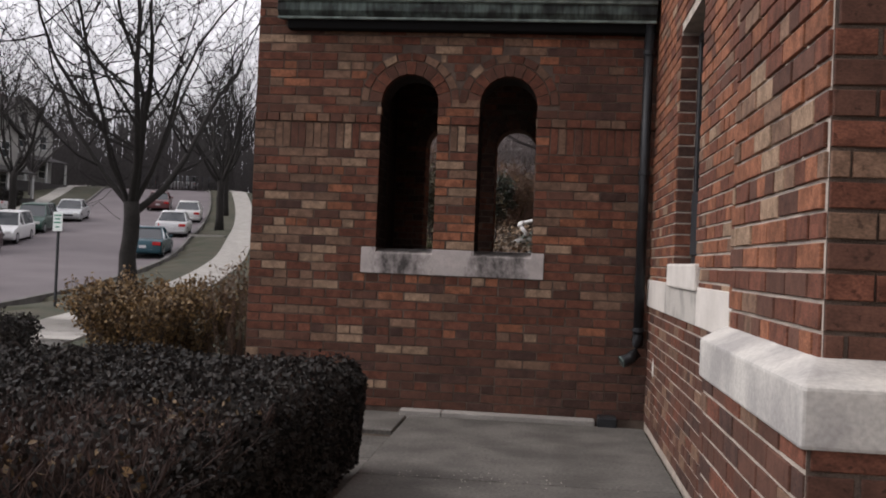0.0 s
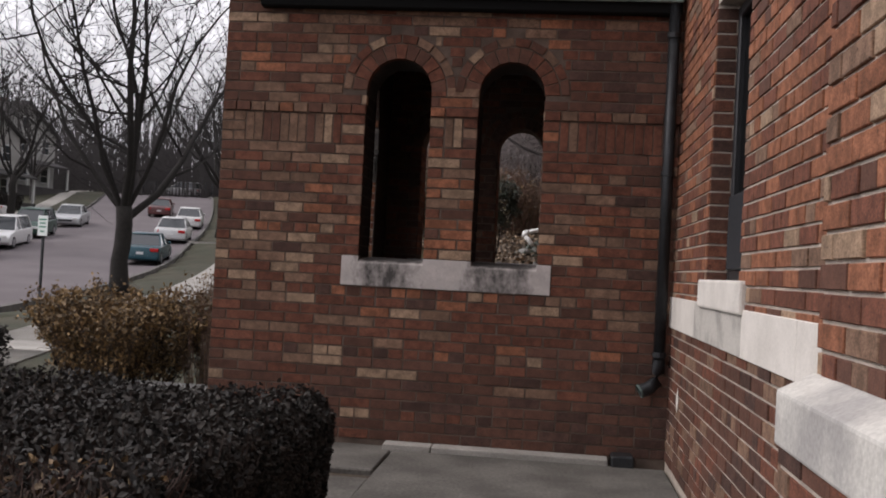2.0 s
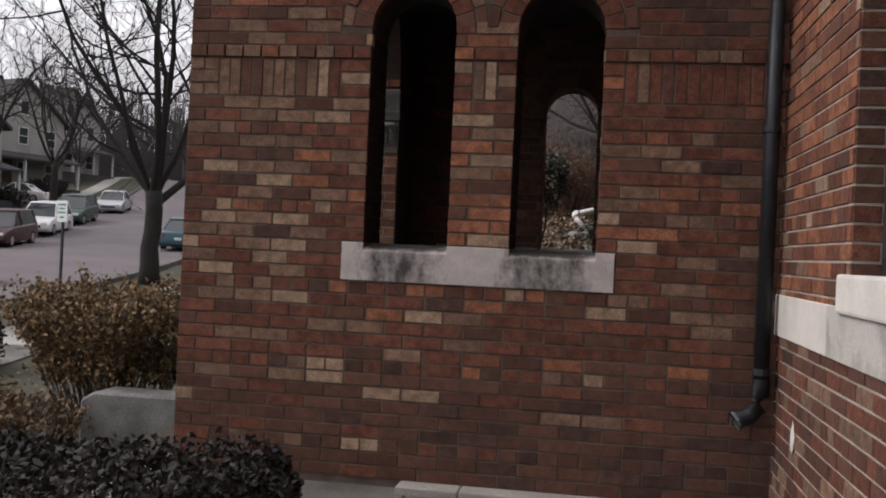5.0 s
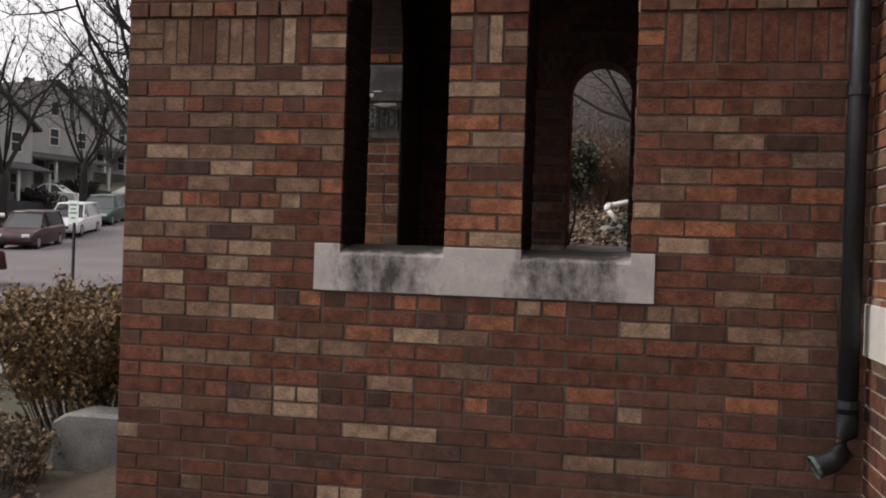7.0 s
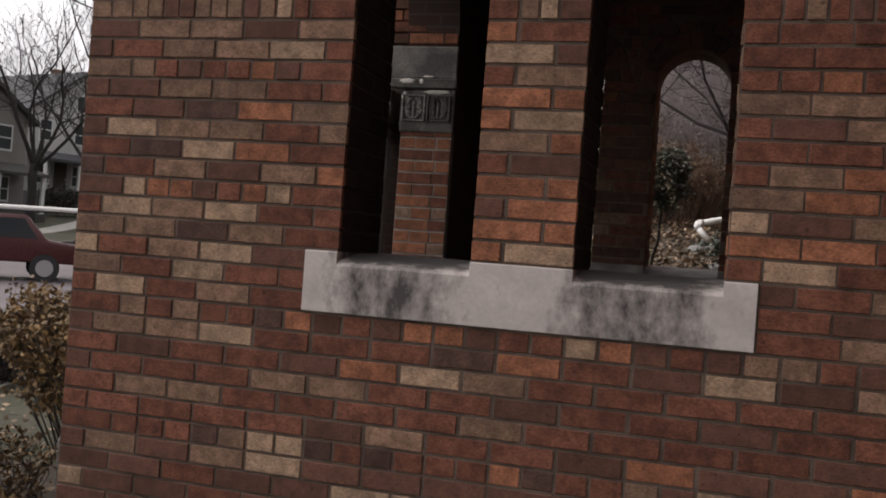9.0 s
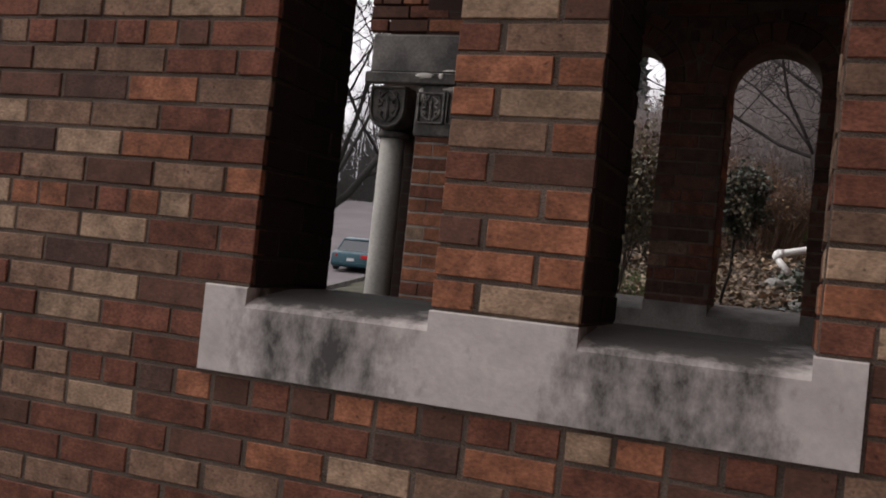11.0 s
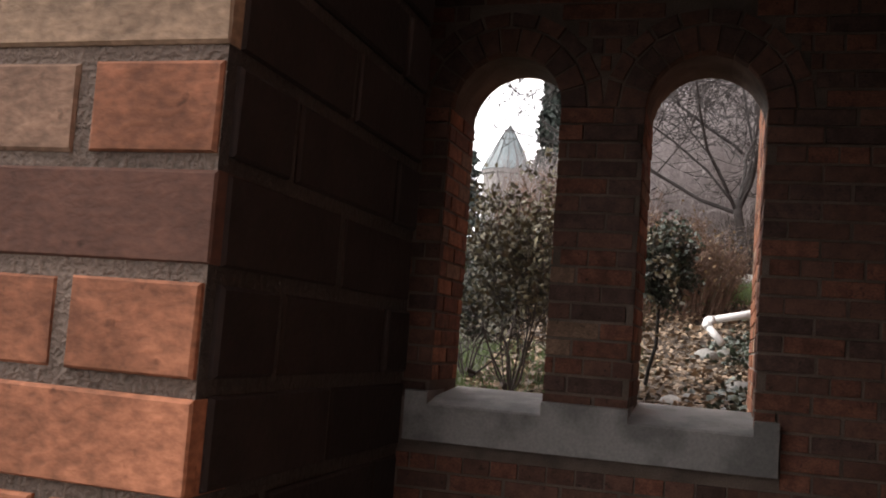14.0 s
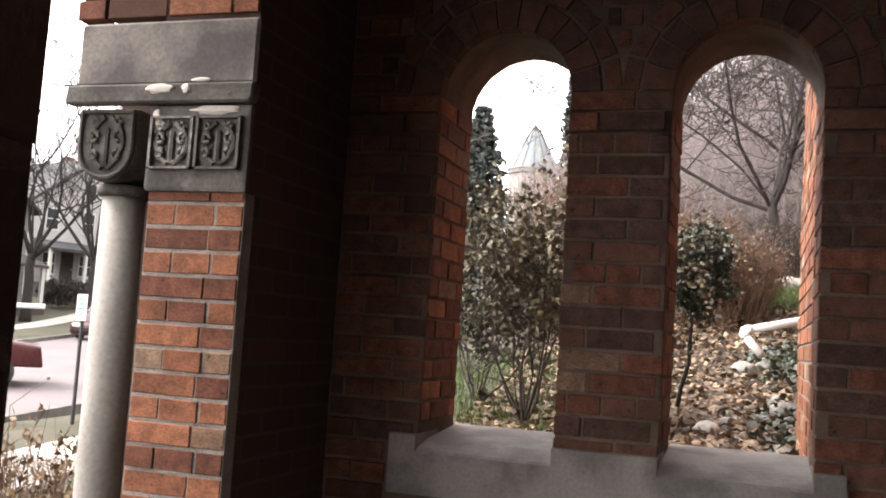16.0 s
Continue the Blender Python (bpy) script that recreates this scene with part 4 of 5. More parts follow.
    js = (a + 0.205,) if k % 2 else (a + 0.095, a + 0.225)
    ends = [a] + [j for j in js] + [b]
    for p, q in zip(ends, ends[1:]):
        rows.append((p + 0.005, q - 0.005, za, zb, None, 0))
lay(Matrix.Translation((0, DOOR[1], 0)), rows, jamb, {"r": 4, "o": 8, "t": 1.5, "n": 0.6, "b": 1.0}, lambda u, z: z > 0.9, 61, proud=0.006)
part("mortar_bed", Geo().box(-1.979, WEST_IN + 0.001, DOOR[1] - 0.002, DOOR[1] + 0.05, 0.1, 1.958), MORTAR_GREY, jamb)
rows = courses(-2.29, WEST_IN, 2.46, 3.3, None, 63)
lay(Matrix.Translation((0, DOOR[1] + 0.004, 0)), rows, jamb, {"r": 6, "o": 3, "n": 3}, None, 64, proud=0.006)


def scrolls(g, cx, z0, z1, w, y, t=0.007):
    """Carved foliage in a panel: two mirrored stems with curls."""
    h = z1 - z0
    for s in (-1, 1):
        pts = [(cx + s * w * (0.12 + 0.55 * math.sin(u * math.pi) ** 0.8), y, z0 + h * (0.04 + 0.9 * u)) for u in np.linspace(0, 1, 9)]
        g.tube(pts, t, 5)
        for zc, r in ((0.26, 0.2), (0.58, 0.22), (0.84, 0.16)):
            c = [(cx + s * w * 0.5 + r * w * (1 - 0.7 * a / 6) * math.cos(a * s + 1.57), y - 0.003, z0 + h * zc + r * w * (1 - 0.7 * a / 6) * math.sin(a * s + 1.57)) for a in np.linspace(0, 6, 9)]
            g.tube(c, t * 0.85, 5)
    g.tube([(cx, y, z0 + h * 0.05), (cx, y, z0 + h * 0.75)], t, 5)
    return g


cap = part("capital", Geo().box(-1.99, WEST_IN + 0.01, DOOR[1] - 0.02, DOOR[1] + 0.004, 1.957, 2.205).bevel(0.012, 2), STONE_DARK, jamb, "dark weathered stone capital block")
for cx in (-1.905, -1.755):
    g = Geo()
    for a, b, c, d in ((-0.07, 0.07, 0.092, 0.1), (-0.07, 0.07, -0.1, -0.092), (-0.07, -0.062, -0.1, 0.1), (0.062, 0.07, -0.1, 0.1)):
        g.box(cx + a, cx + b, DOOR[1] - 0.034, DOOR[1] - 0.018, 2.095 + c * 0.75, 2.095 + d * 0.75)
    part("carved_panel", scrolls(g, cx, 2.03, 2.16, 0.075, DOOR[1] - 0.024, 0.008), mat("chalky_stone", (0.30, 0.285, 0.265), 0.85, 0.4, 30, 90, 0.3, tint=(0.09, 0.085, 0.08)) if cx < -1.8 else STONE_DARK, cap, "carved leaf scrolls with traces of white")
part("abacus", Geo().prism([(-2.27, 2.208), (-1.66, 2.208), (-1.65, 2.225), (-1.65, 2.264), (-2.27, 2.264)], "y", DOOR[1] - 0.04, DOOR[1] + 0.004).bevel(0.006), STONE_DARK, jamb, "dark moulded stone abacus")
part("impost", Geo().box(-2.255, WEST_IN + 0.01, DOOR[1] - 0.016, DOOR[1] + 0.004, 2.266, 2.455).bevel(0.008), mat("impost_stone", (0.20, 0.182, 0.165), 0.85, 0.3, 4, 80, 0.25, tint=(0.085, 0.078, 0.076), lo=0.42, hi=0.58), jamb, "plain grey stone impost block")
for at, size in (((-1.95, DOOR[1] - 0.041, 2.247), (0.045, 0.003, 0.013)), ((-1.862, DOOR[1] - 0.041, 2.247), (0.012, 0.003, 0.013)), ((-1.775, DOOR[1] - 0.021, 2.19), (0.075, 0.003, 0.013)), ((-1.965, DOOR[1] - 0.021, 2.16), (0.016, 0.003, 0.03)), ((-1.83, DOOR[1] - 0.017, 2.278), (0.03, 0.003, 0.006))):
    lime_patch(jamb, at, size, at[0] * 40)
col = thing("entrance_column", "pale grey round stone column with a carved cushion capital", "column")
CX, CY, CR = -2.152, 9.92, 0.068
part("shaft", Geo().lathe([(CR + 0.012, 0.26), (CR + 0.003, 0.3), (CR, 0.5), (CR - 0.002, 1.2), (CR - 0.005, 1.955)], CX, CY, 28), mat("column_stone", (0.31, 0.295, 0.27), 0.75, 0.2, 5, 70, 0.12), col, smooth=True)
part("base", Geo().lathe([(0.12, 0.1), (0.12, 0.16), (0.105, 0.17), (0.115, 0.2), (0.1, 0.23), (0.088, 0.262)], CX, CY, 28), STONE_DARK, col, smooth=True)
part("neck_ring", Geo().lathe([(CR - 0.004, 1.952), (CR + 0.01, 1.958), (CR + 0.014, 1.97), (CR + 0.008, 1.985), (CR - 0.01, 1.99)], CX, CY, 28), STONE_DARK, col, smooth=True)
shield = [(CX - 0.1, 2.204), (CX - 0.1, 2.09)] + [(CX - 0.1 * math.cos(a), 2.085 - 0.098 * math.sin(a)) for a in np.linspace(0, math.pi, 15)] + [(CX + 0.1, 2.09), (CX + 0.1, 2.204)]
cc = part("cushion", Geo().prism(shield, "y", CY - 0.105, CY + 0.1).bevel(0.01, 2), STONE_DARK, col, "dark carved cushion capital with a round shield")
rim = [(CX - 0.09, CY - 0.112, 2.195), (CX - 0.09, CY - 0.112, 2.09)] + [(CX - 0.09 * math.cos(a), CY - 0.112, 2.085 - 0.086 * math.sin(a)) for a in np.linspace(0.1, math.pi - 0.1, 13)] + [(CX + 0.09, CY - 0.112, 2.09), (CX + 0.09, CY - 0.112, 2.195), (CX - 0.09, CY - 0.112, 2.195)]
part("shield_rim", Geo().tube(rim, 0.007, 6), STONE_DARK, cc)
part("scrollwork", scrolls(Geo(), CX, 2.02, 2.19, 0.085, CY - 0.108, 0.008), STONE_DARK, cc)


# ---- trees and shrubs ----
def bare_tree(seed, height, r0, fork, limbs, spread, levels, sides=7, twig=0.004, kids=(6, 5, 5, 4), rise=0.35, tips=None):
    """Trunk and branches of a leafless tree standing at the origin: two Geos, wood and twigs."""
    rg = random.Random(seed)
    wood, fine = Geo(), Geo()
    trunk = [(0.02 * rg.uniform(-1, 1) * i, 0.02 * rg.uniform(-1, 1) * i, fork * i / 5 - 0.15 * (i == 0)) for i in range(6)]
    wood.tube(trunk, [r0 * (1.35 if i == 0 else 1.08 if i == 1 else 1 - 0.02 * i) for i in range(6)], 12, True)

    def grow(p, d, length, r, level):
        n = 6 if level < 2 else 4 if level < levels else 3
        pts, rr = [p.copy()], [r]
        end = max(twig, r * (0.3 if level < levels else 0.35))
        for i in range(n):
            d = (d + Vector((rg.gauss(0, 0.17), rg.gauss(0, 0.17), rg.gauss(rise * 0.28, 0.12)))).normalized()
            p = p + d * (length / n)
            pts.append(p.copy())
            rr.append(r + (end - r) * (i + 1) / n)
        (wood if level < 2 else fine).tube(pts, rr, sides if level < 2 else 4 if level == 2 else 3, False)
        if level >= levels:
            if tips is not None:
                tips.extend(pts[1:])
            return
        k = kids[min(level, len(kids) - 1)]
        for j in range(k):
            u = 0.25 + 0.75 * (j + rg.random()) / k
            i = min(n - 1, int(u * n))
            q = pts[i].lerp(pts[i + 1], u * n - i)
            side = Vector((rg.gauss(0, 1), rg.gauss(0, 1), rg.gauss(0.1, 0.6))).normalized()
            nd = (d * 0.55 + side * 0.85).normalized()
            grow(q, nd, length * rg.uniform(0.4, 0.62), max(twig, rr[i] * rg.uniform(0.4, 0.6)), level + 1)

    for j in range(limbs):
        a = 6.28319 * (j + rg.uniform(-0.3, 0.3)) / limbs
        tilt = spread * rg.uniform(0.45, 1.15) if j else 0.12
        d = Vector((math.sin(a) * math.sin(tilt), math.cos(a) * math.sin(tilt), math.cos(tilt)))
        grow(Vector((0, 0, fork * rg.uniform(0.85, 1.0) - 0.08)), d, (height - fork) * rg.uniform(0.62, 0.95), r0 * rg.uniform(0.28, 0.54), 1)
    return wood, fine


def plant_tree(label, at, geos, material, turn=0, name="tree", group=""):
    t = thing(name, label, "tree", group=group)
    part("trunk", geos[0], material, t, smooth=True)
    tagged(part("crown", geos[1], material, t), "bare branches and twigs")
    t.matrix_basis = pose(*at, 0, 0, turn)
    return t


big = bare_tree(4, 12.0, 0.255, 2.65, 9, 0.9, 4, 8, 0.008, (6, 7, 5, 4), rise=0.4)
tx = -12.4
plant_tree("tall bare street tree with dark spreading limbs", (tx, 27.8, street_z(27.8) - 0.05), big, BARK, 40)
mid = bare_tree(11, 13.0, 0.24, 3.4, 7, 0.7, 4, 6, 0.009, (6, 6, 4, 3), rise=0.45)
t1 = plant_tree("bare street tree on the grass verge uphill", (street_x(60) - 1.6, 60, street_z(60) - 0.05), mid, BARK, 0, group="street trees")
for y, off, turn in ((72, -1.6, 80), (86, -1.6, 160), (60, -15.6, 220), (47, -15.7, 300), (100, -1.6, 20), (46.5, -19.2, 130)):
    copy_thing(t1, pose(street_x(y) + off, y, street_z(y) - 0.05, 0, 0, turn))
wild = bare_tree(23, 15.0, 0.25, 2.6, 7, 0.75, 4, 5, 0.011, (6, 5, 4, 3), rise=0.4)
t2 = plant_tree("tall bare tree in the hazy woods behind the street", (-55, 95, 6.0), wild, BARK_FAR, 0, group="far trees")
frg = random.Random(5)
for x, y in ((-47, 112), (-40, 128), (-66, 84), (-60, 118), (-75, 100), (-70, 72), (-52, 140), (-82, 82), (-44, 100), (-58, 70), (-88, 60), (-47, 84), (-64, 58), (-75, 48)):
    copy_thing(t2, pose(x, y, street_z(y) - 0.3, 0, 0, frg.uniform(0, 360)))
# a brushy bank of far twigs
g = Geo()
for i in range(5600):
    y = frg.uniform(100, 150)
    x = street_x(y) + frg.uniform(-62, 8)
    z = street_z(y)
    h = frg.uniform(3, 13)
    g.tube([(x, y, z - 0.2), (x + frg.uniform(-0.4, 0.4), y, z + h * 0.6), (x + frg.uniform(-1, 1), y + frg.uniform(-1, 1), z + h)], [0.05, 0.035, 0.012], 3, False)
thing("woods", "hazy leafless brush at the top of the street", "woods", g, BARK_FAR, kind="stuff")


def hedge_leaves(x0, x1, y0, y1, z0, z1, n, rg, lump=0.05):
    """Points in the outer shell of a clipped hedge with an uneven face."""
    p = np.column_stack([rg.uniform(x0, x1, n), rg.uniform(y0, y1, n), rg.uniform(z0, z1, n)])
    face = rg.choice(4, n, p=[0.5, 0.26, 0.16, 0.08])
    skin = np.abs(rg.normal(0, 0.045, n))
    p[face == 0, 2] = z1 - skin[face == 0]
    p[face == 1, 0] = x1 - skin[face == 1]
    p[face == 2, 1] = y1 - skin[face == 2]
    p[face == 3, 1] = y0 + skin[face == 3]
    bump = lump * np.sin(p[:, 0] * 5.1 + p[:, 1] * 3.7) * np.cos(p[:, 1] * 6.3 - p[:, 2] * 4)
    corner = np.minimum(1, np.maximum(0, (p[:, 0] - x1 + 0.14) / 0.14)) * np.minimum(1, np.maximum(0, (p[:, 2] - z1 + 0.14) / 0.14))
    p[:, 0] += bump * 0.7 - 0.07 * corner
    p[:, 2] += bump * 0.6 - 0.05 * corner + rg.normal(0, 0.012, n)
    return p


hedge = thing("hedge", "clipped dark winter hedge with small dull leaves", "hedge")
hrg = np.random.default_rng(3)
HX0, HX1, HY0, HY1, HZ = -5.4, -0.99, 2.55, 5.32, 0.6
pts = hedge_leaves(HX0, HX1, HY0, HY1, 0.04, HZ, 110000, hrg)
patch = np.sin(pts[:, 0] * 3.1) * 0.25 + np.sin(pts[:, 0] * 7.7 + 1) * 0.12
pts = pts[(pts[:, 1] > 3.35 + patch) | (hrg.random(len(pts)) < 0.3)]
part("foliage", Geo().leaves(pts, 0.018, hrg), LEAF_DARK, hedge, "dull blackish green leaves")
pts = hedge_leaves(HX0, HX1, HY0, HY1, 0.04, HZ, 17000, hrg)
keep = (np.sin(pts[:, 0] * 4.3 + 1) * np.sin(pts[:, 1] * 5.9) > 0.25) & (pts[:, 1] < 3.7)
part("dry_foliage", Geo().leaves(pts[keep], 0.02, hrg), LEAF_RUST, hedge, "yellow-brown dry leaves")
g = Geo()
for i in range(2600):
    x, y = frg.uniform(HX0 + 0.1, HX1 - 0.05), frg.uniform(HY0 + 0.1, HY1 - 0.05)
    top = HZ + frg.uniform(-0.12, 0.03)
    g.tube([(x, y, frg.uniform(0, 0.35)), (x + frg.uniform(-0.06, 0.06), y + frg.uniform(-0.06, 0.06), top)], [0.005, 0.002], 3, False)
part("twig_growth", g, TWIG, hedge)
g = Geo()
for i in range(15000):
    x, y = frg.uniform(HX0 + 0.1, HX1 - 0.04), HY0 + 1.1 * frg.random() ** 1.2
    z = HZ - abs(frg.gauss(0, 0.07)) if frg.random() < 0.7 else frg.uniform(0.1, HZ)
    a, b = frg.gauss(0, 0.05), frg.gauss(0, 0.05)
    g.tube([(x, y, z - 0.07), (x + a * 0.6, y + b * 0.6, z - 0.02), (x + a, y + b, z + frg.uniform(0.0, 0.03))], [0.003, 0.0024, 0.001], 3, False)
part("bare_growth", g, leafy("brown_twig", (0.06, 0.034, 0.026), 0.5, 0.85), hedge, "reddish brown bare twigs")
# solid dark block added behind the leaves to close the gaps
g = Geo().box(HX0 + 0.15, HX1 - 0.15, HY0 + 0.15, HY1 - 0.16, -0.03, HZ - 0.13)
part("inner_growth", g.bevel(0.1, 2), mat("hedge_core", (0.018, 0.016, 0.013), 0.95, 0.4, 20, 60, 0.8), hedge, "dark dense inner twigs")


def shrub(label, at, r, h, stems, leaf_n, leaf_mat, seed, leaf=0.028, low=0.35, twig_mat=None, name="shrub", droop=0.0, flare=0.55, wide=1.0, twigs=5, least=0.72, dome=0.18):
    """A vase-shaped shrub: many stems from one foot, twigs, and leaves along them."""
    rg, ng = random.Random(seed), np.random.default_rng(seed)
    stem, tw, lv = Geo(), Geo(), []
    for i in range(stems):
        a, q = rg.uniform(0, 6.28), math.sqrt(rg.random())
        foot = Vector((math.cos(a) * q * r * (1 - flare) * wide, math.sin(a) * q * r * (1 - flare), -0.06))
        tip = Vector((math.cos(a) * q * r * wide, math.sin(a) * q * r, h * rg.uniform(least, 1.0) * (1 - dome * q * q) - droop * q))
        mid_p = foot.lerp(tip, 0.55) + Vector((rg.gauss(0, 0.05), rg.gauss(0, 0.05), h * 0.08))
        pts = [foot, foot.lerp(mid_p, 0.5), mid_p, mid_p.lerp(tip, 0.6) + Vector((rg.gauss(0, 0.03), rg.gauss(0, 0.03), 0)), tip]
        s = rg.uniform(0.7, 1.2)
        stem.tube(pts, [0.006 * s, 0.005 * s, 0.004 * s, 0.0025 * s, 0.0013], 4, False)
        for j in range(twigs):
            u = rg.uniform(low, 1.0)
            k = min(3, int(u * 4))
            b = pts[k].lerp(pts[k + 1], u * 4 - k)
            e = b + Vector((rg.gauss(0, 0.09), rg.gauss(0, 0.09), rg.uniform(0.02, 0.16))) * (0.6 + r * 0.4)
            tw.tube([b, b.lerp(e, 0.5) + Vector((rg.gauss(0, 0.01), rg.gauss(0, 0.01), 0.01)), e], [0.003, 0.0022, 0.0014], 3, False)
            lv += [b.lerp(e, rg.uniform(0.1, 1.1)) + Vector((rg.gauss(0, 0.02), rg.gauss(0, 0.02), rg.gauss(0, 0.02))) for _ in range(max(0, int(leaf_n / (stems * twigs) + rg.random())))]
    t = thing(name, label, "shrub")
    tagged(part("woody_growth", stem, twig_mat or TWIG, t), kind="stuff")
    tagged(part("fine_growth", tw, twig_mat or TWIG, t), kind="stuff")
    if lv:
        tagged(part("foliage", Geo().leaves([tuple(p) for p in lv], leaf, ng), leaf_mat, t), kind="stuff")
    t.location = at
    return t


gz = ground_z
shrub("rounded shrub with yellow-brown winter leaves over bare stems", (-4.6, 11.0, gz(-4.6, 11) - 0.02), 1.05, 0.84 - gz(-4.6, 11), 170, 21000, LEAF_GOLD, 71, 0.03, 0.28, flare=0.62, twigs=18, least=0.78, dome=0.12)
shrub("dense green shrub beside the porch corner", (-3.45, 11.9, gz(-3.45, 11.9)), 0.55, 0.5, 120, 2600, LEAF_GREEN, 72, 0.03, 0.2, flare=0.3)
shrub("pale twiggy shrub beside the entrance", (-3.45, 11.1, gz(-3.45, 11.1) - 0.03), 0.55, 1.22 - gz(-3.45, 11.1), 150, 2500, LEAF_RUST, 73, 0.026, 0.2, TWIG_RED, flare=0.35)
shrub("low brown shrub beside the cheek wall", (-4.7, 9.3, gz(-4.7, 9.3)), 0.75, 0.5, 150, 3500, LEAF_RUST, 74, 0.03, 0.15, flare=0.2)
shrub("small dark evergreen shrub beside the sidewalk", (-7.6, 13.0, gz(-7.6, 13)), 0.5, 0.62, 120, 4500, LEAF_DARK, 75, 0.035, 0.1, flare=0.2)

# ---- the garden beyond the porch ----
def branchy_shrub(label, at, h, limbs, spread, leaf_mat, leaf, per, seed, low, kids):
    """A shrub that forks from the foot, with leaves at its twig ends above the height low."""
    tips, ng3 = [], np.random.default_rng(seed)
    wood, fine = bare_tree(seed, h, 0.016, 0.1, limbs, spread, 4, 5, 0.0016, kids, 0.45, tips)
    t = thing("shrub", label, "shrub")
    tagged(part("woody_growth", wood, TWIG, t), kind="stuff")
    tagged(part("fine_growth", fine, TWIG, t), kind="stuff")
    pts = [np.array(p) + ng3.normal(0, 0.02, 3) for p in tips for _ in range(per) if p.z > low + ng3.normal(0, 0.12)]
    tagged(part("foliage", Geo().leaves(pts, leaf, ng3), leaf_mat, t), kind="stuff")
    t.location = at
    return t


branchy_shrub("upright garden shrub with olive leaves on grey stems", (-1.42, 12.25, gz(-1.42, 12.25)), 1.3, 11, 0.55, LEAF_OLIVE, 0.024, 2, 81, 0.5, (6, 5, 4))
branchy_shrub("upright garden shrub with dull green leaves", (-1.85, 12.9, gz(-1.85, 12.9)), 1.1, 9, 0.6, LEAF_GREEN, 0.024, 2, 82, 0.4, (6, 5, 4))
branchy_shrub("olive garden shrub growing beside the pier", (-1.05, 12.7, gz(-1.05, 12.7)), 1.1, 7, 0.5, LEAF_OLIVE, 0.024, 2, 83, 0.4, (5, 5, 4))
std = thing("clipped_bush", "small standard bush with a round dark leafy head", "bush")
part("stem", Geo().tube([(0, 0, -0.05), (0.03, 0, 0.15), (0.07, 0, 0.3), (0.075, 0, 0.62)], [0.014, 0.013, 0.012, 0.012], 7), BARK, std)
ng = np.random.default_rng(8)
p = ng.normal(size=(4200, 3))
p /= np.linalg.norm(p, axis=1)[:, None]
p *= (ng.uniform(0.3, 1.15, 4200) ** 0.5 * (1 + 0.2 * np.sin(p[:, 0] * 5 + p[:, 2] * 7) + 0.12 * np.sin(p[:, 1] * 9 + p[:, 0] * 11)))[:, None] * np.array([0.23, 0.2, 0.27])
g = Geo()
for q in ng.normal(size=(260, 3)):
    q = Vector(q).normalized()
    tip = Vector((0.1 + q.x * 0.25, q.y * 0.2, 0.84 + q.z * 0.29))
    g.tube([(0.075, 0, 0.6 + 0.15 * ng.random()), Vector((0.085, 0, 0.74)).lerp(tip, 0.55), tip], [0.004, 0.0025, 0.001], 3, False)
part("fine_growth", g, TWIG, std, "brown bare twigs")
part("crown", Geo().leaves(p + np.array([0.075, 0, 0.83]), 0.021, ng), LEAF_GREEN, std, "dark glossy leaves")
std.location = (-0.77, 13.3, gz(-0.77, 13.3))
shrub("reddish brown leafless brush in the garden", (-0.85, 17.6, gz(-0.85, 17.6) - 0.05), 0.85, 1.2, 420, 3500, LEAF_RUST, 84, 0.025, 0.3, TWIG_RED, flare=0.35, droop=0.35, twigs=11)
shrub("reddish brown leafless brush farther up the garden", (-2.2, 19, gz(-2.2, 19) - 0.05), 1.1, 1.5, 300, 700, LEAF_RUST, 85, 0.02, 0.2, TWIG_RED, flare=0.3, twigs=8)
shrub("drooping pale brush in the garden", (-0.1, 19.6, gz(-0.1, 19.6) - 0.05), 0.6, 1.0, 200, 300, LEAF_RUST, 86, 0.02, 0.2, TWIG, flare=0.3, droop=0.3, twigs=8)
garden_tree = bare_tree(37, 6.5, 0.085, 1.2, 7, 1.0, 5, 7, 0.006, (8, 7, 6, 4, 3), rise=0.12)
plant_tree("spreading bare garden tree with fine branches", (-0.12, 24.0, gz(-0.12, 24) - 0.1), garden_tree, BARK_GREY, 0).matrix_basis = pose(-0.05, 24.0, gz(-0.05, 24) - 0.1, 0, -9, 0)
for x, y, s, a in ((0.2, 29, 0.85, 90), (1.0, 33, 1.2, 200), (2.6, 38, 1.3, 300)):
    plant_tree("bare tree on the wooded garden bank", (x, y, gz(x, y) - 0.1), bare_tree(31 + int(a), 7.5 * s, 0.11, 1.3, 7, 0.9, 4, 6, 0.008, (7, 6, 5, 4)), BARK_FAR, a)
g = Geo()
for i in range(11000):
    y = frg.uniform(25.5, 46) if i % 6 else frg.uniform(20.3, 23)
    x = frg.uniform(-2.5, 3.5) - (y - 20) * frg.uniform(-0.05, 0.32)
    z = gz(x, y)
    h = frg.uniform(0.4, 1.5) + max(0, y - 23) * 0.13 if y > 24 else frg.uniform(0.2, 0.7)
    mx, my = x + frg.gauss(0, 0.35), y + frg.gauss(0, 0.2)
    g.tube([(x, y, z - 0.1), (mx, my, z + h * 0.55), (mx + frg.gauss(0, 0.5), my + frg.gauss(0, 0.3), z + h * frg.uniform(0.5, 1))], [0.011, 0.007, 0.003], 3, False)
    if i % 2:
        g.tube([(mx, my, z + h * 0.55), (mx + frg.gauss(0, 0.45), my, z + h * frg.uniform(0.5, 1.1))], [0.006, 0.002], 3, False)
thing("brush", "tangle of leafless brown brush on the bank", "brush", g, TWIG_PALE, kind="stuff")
ng = np.random.default_rng(12)
pts = []
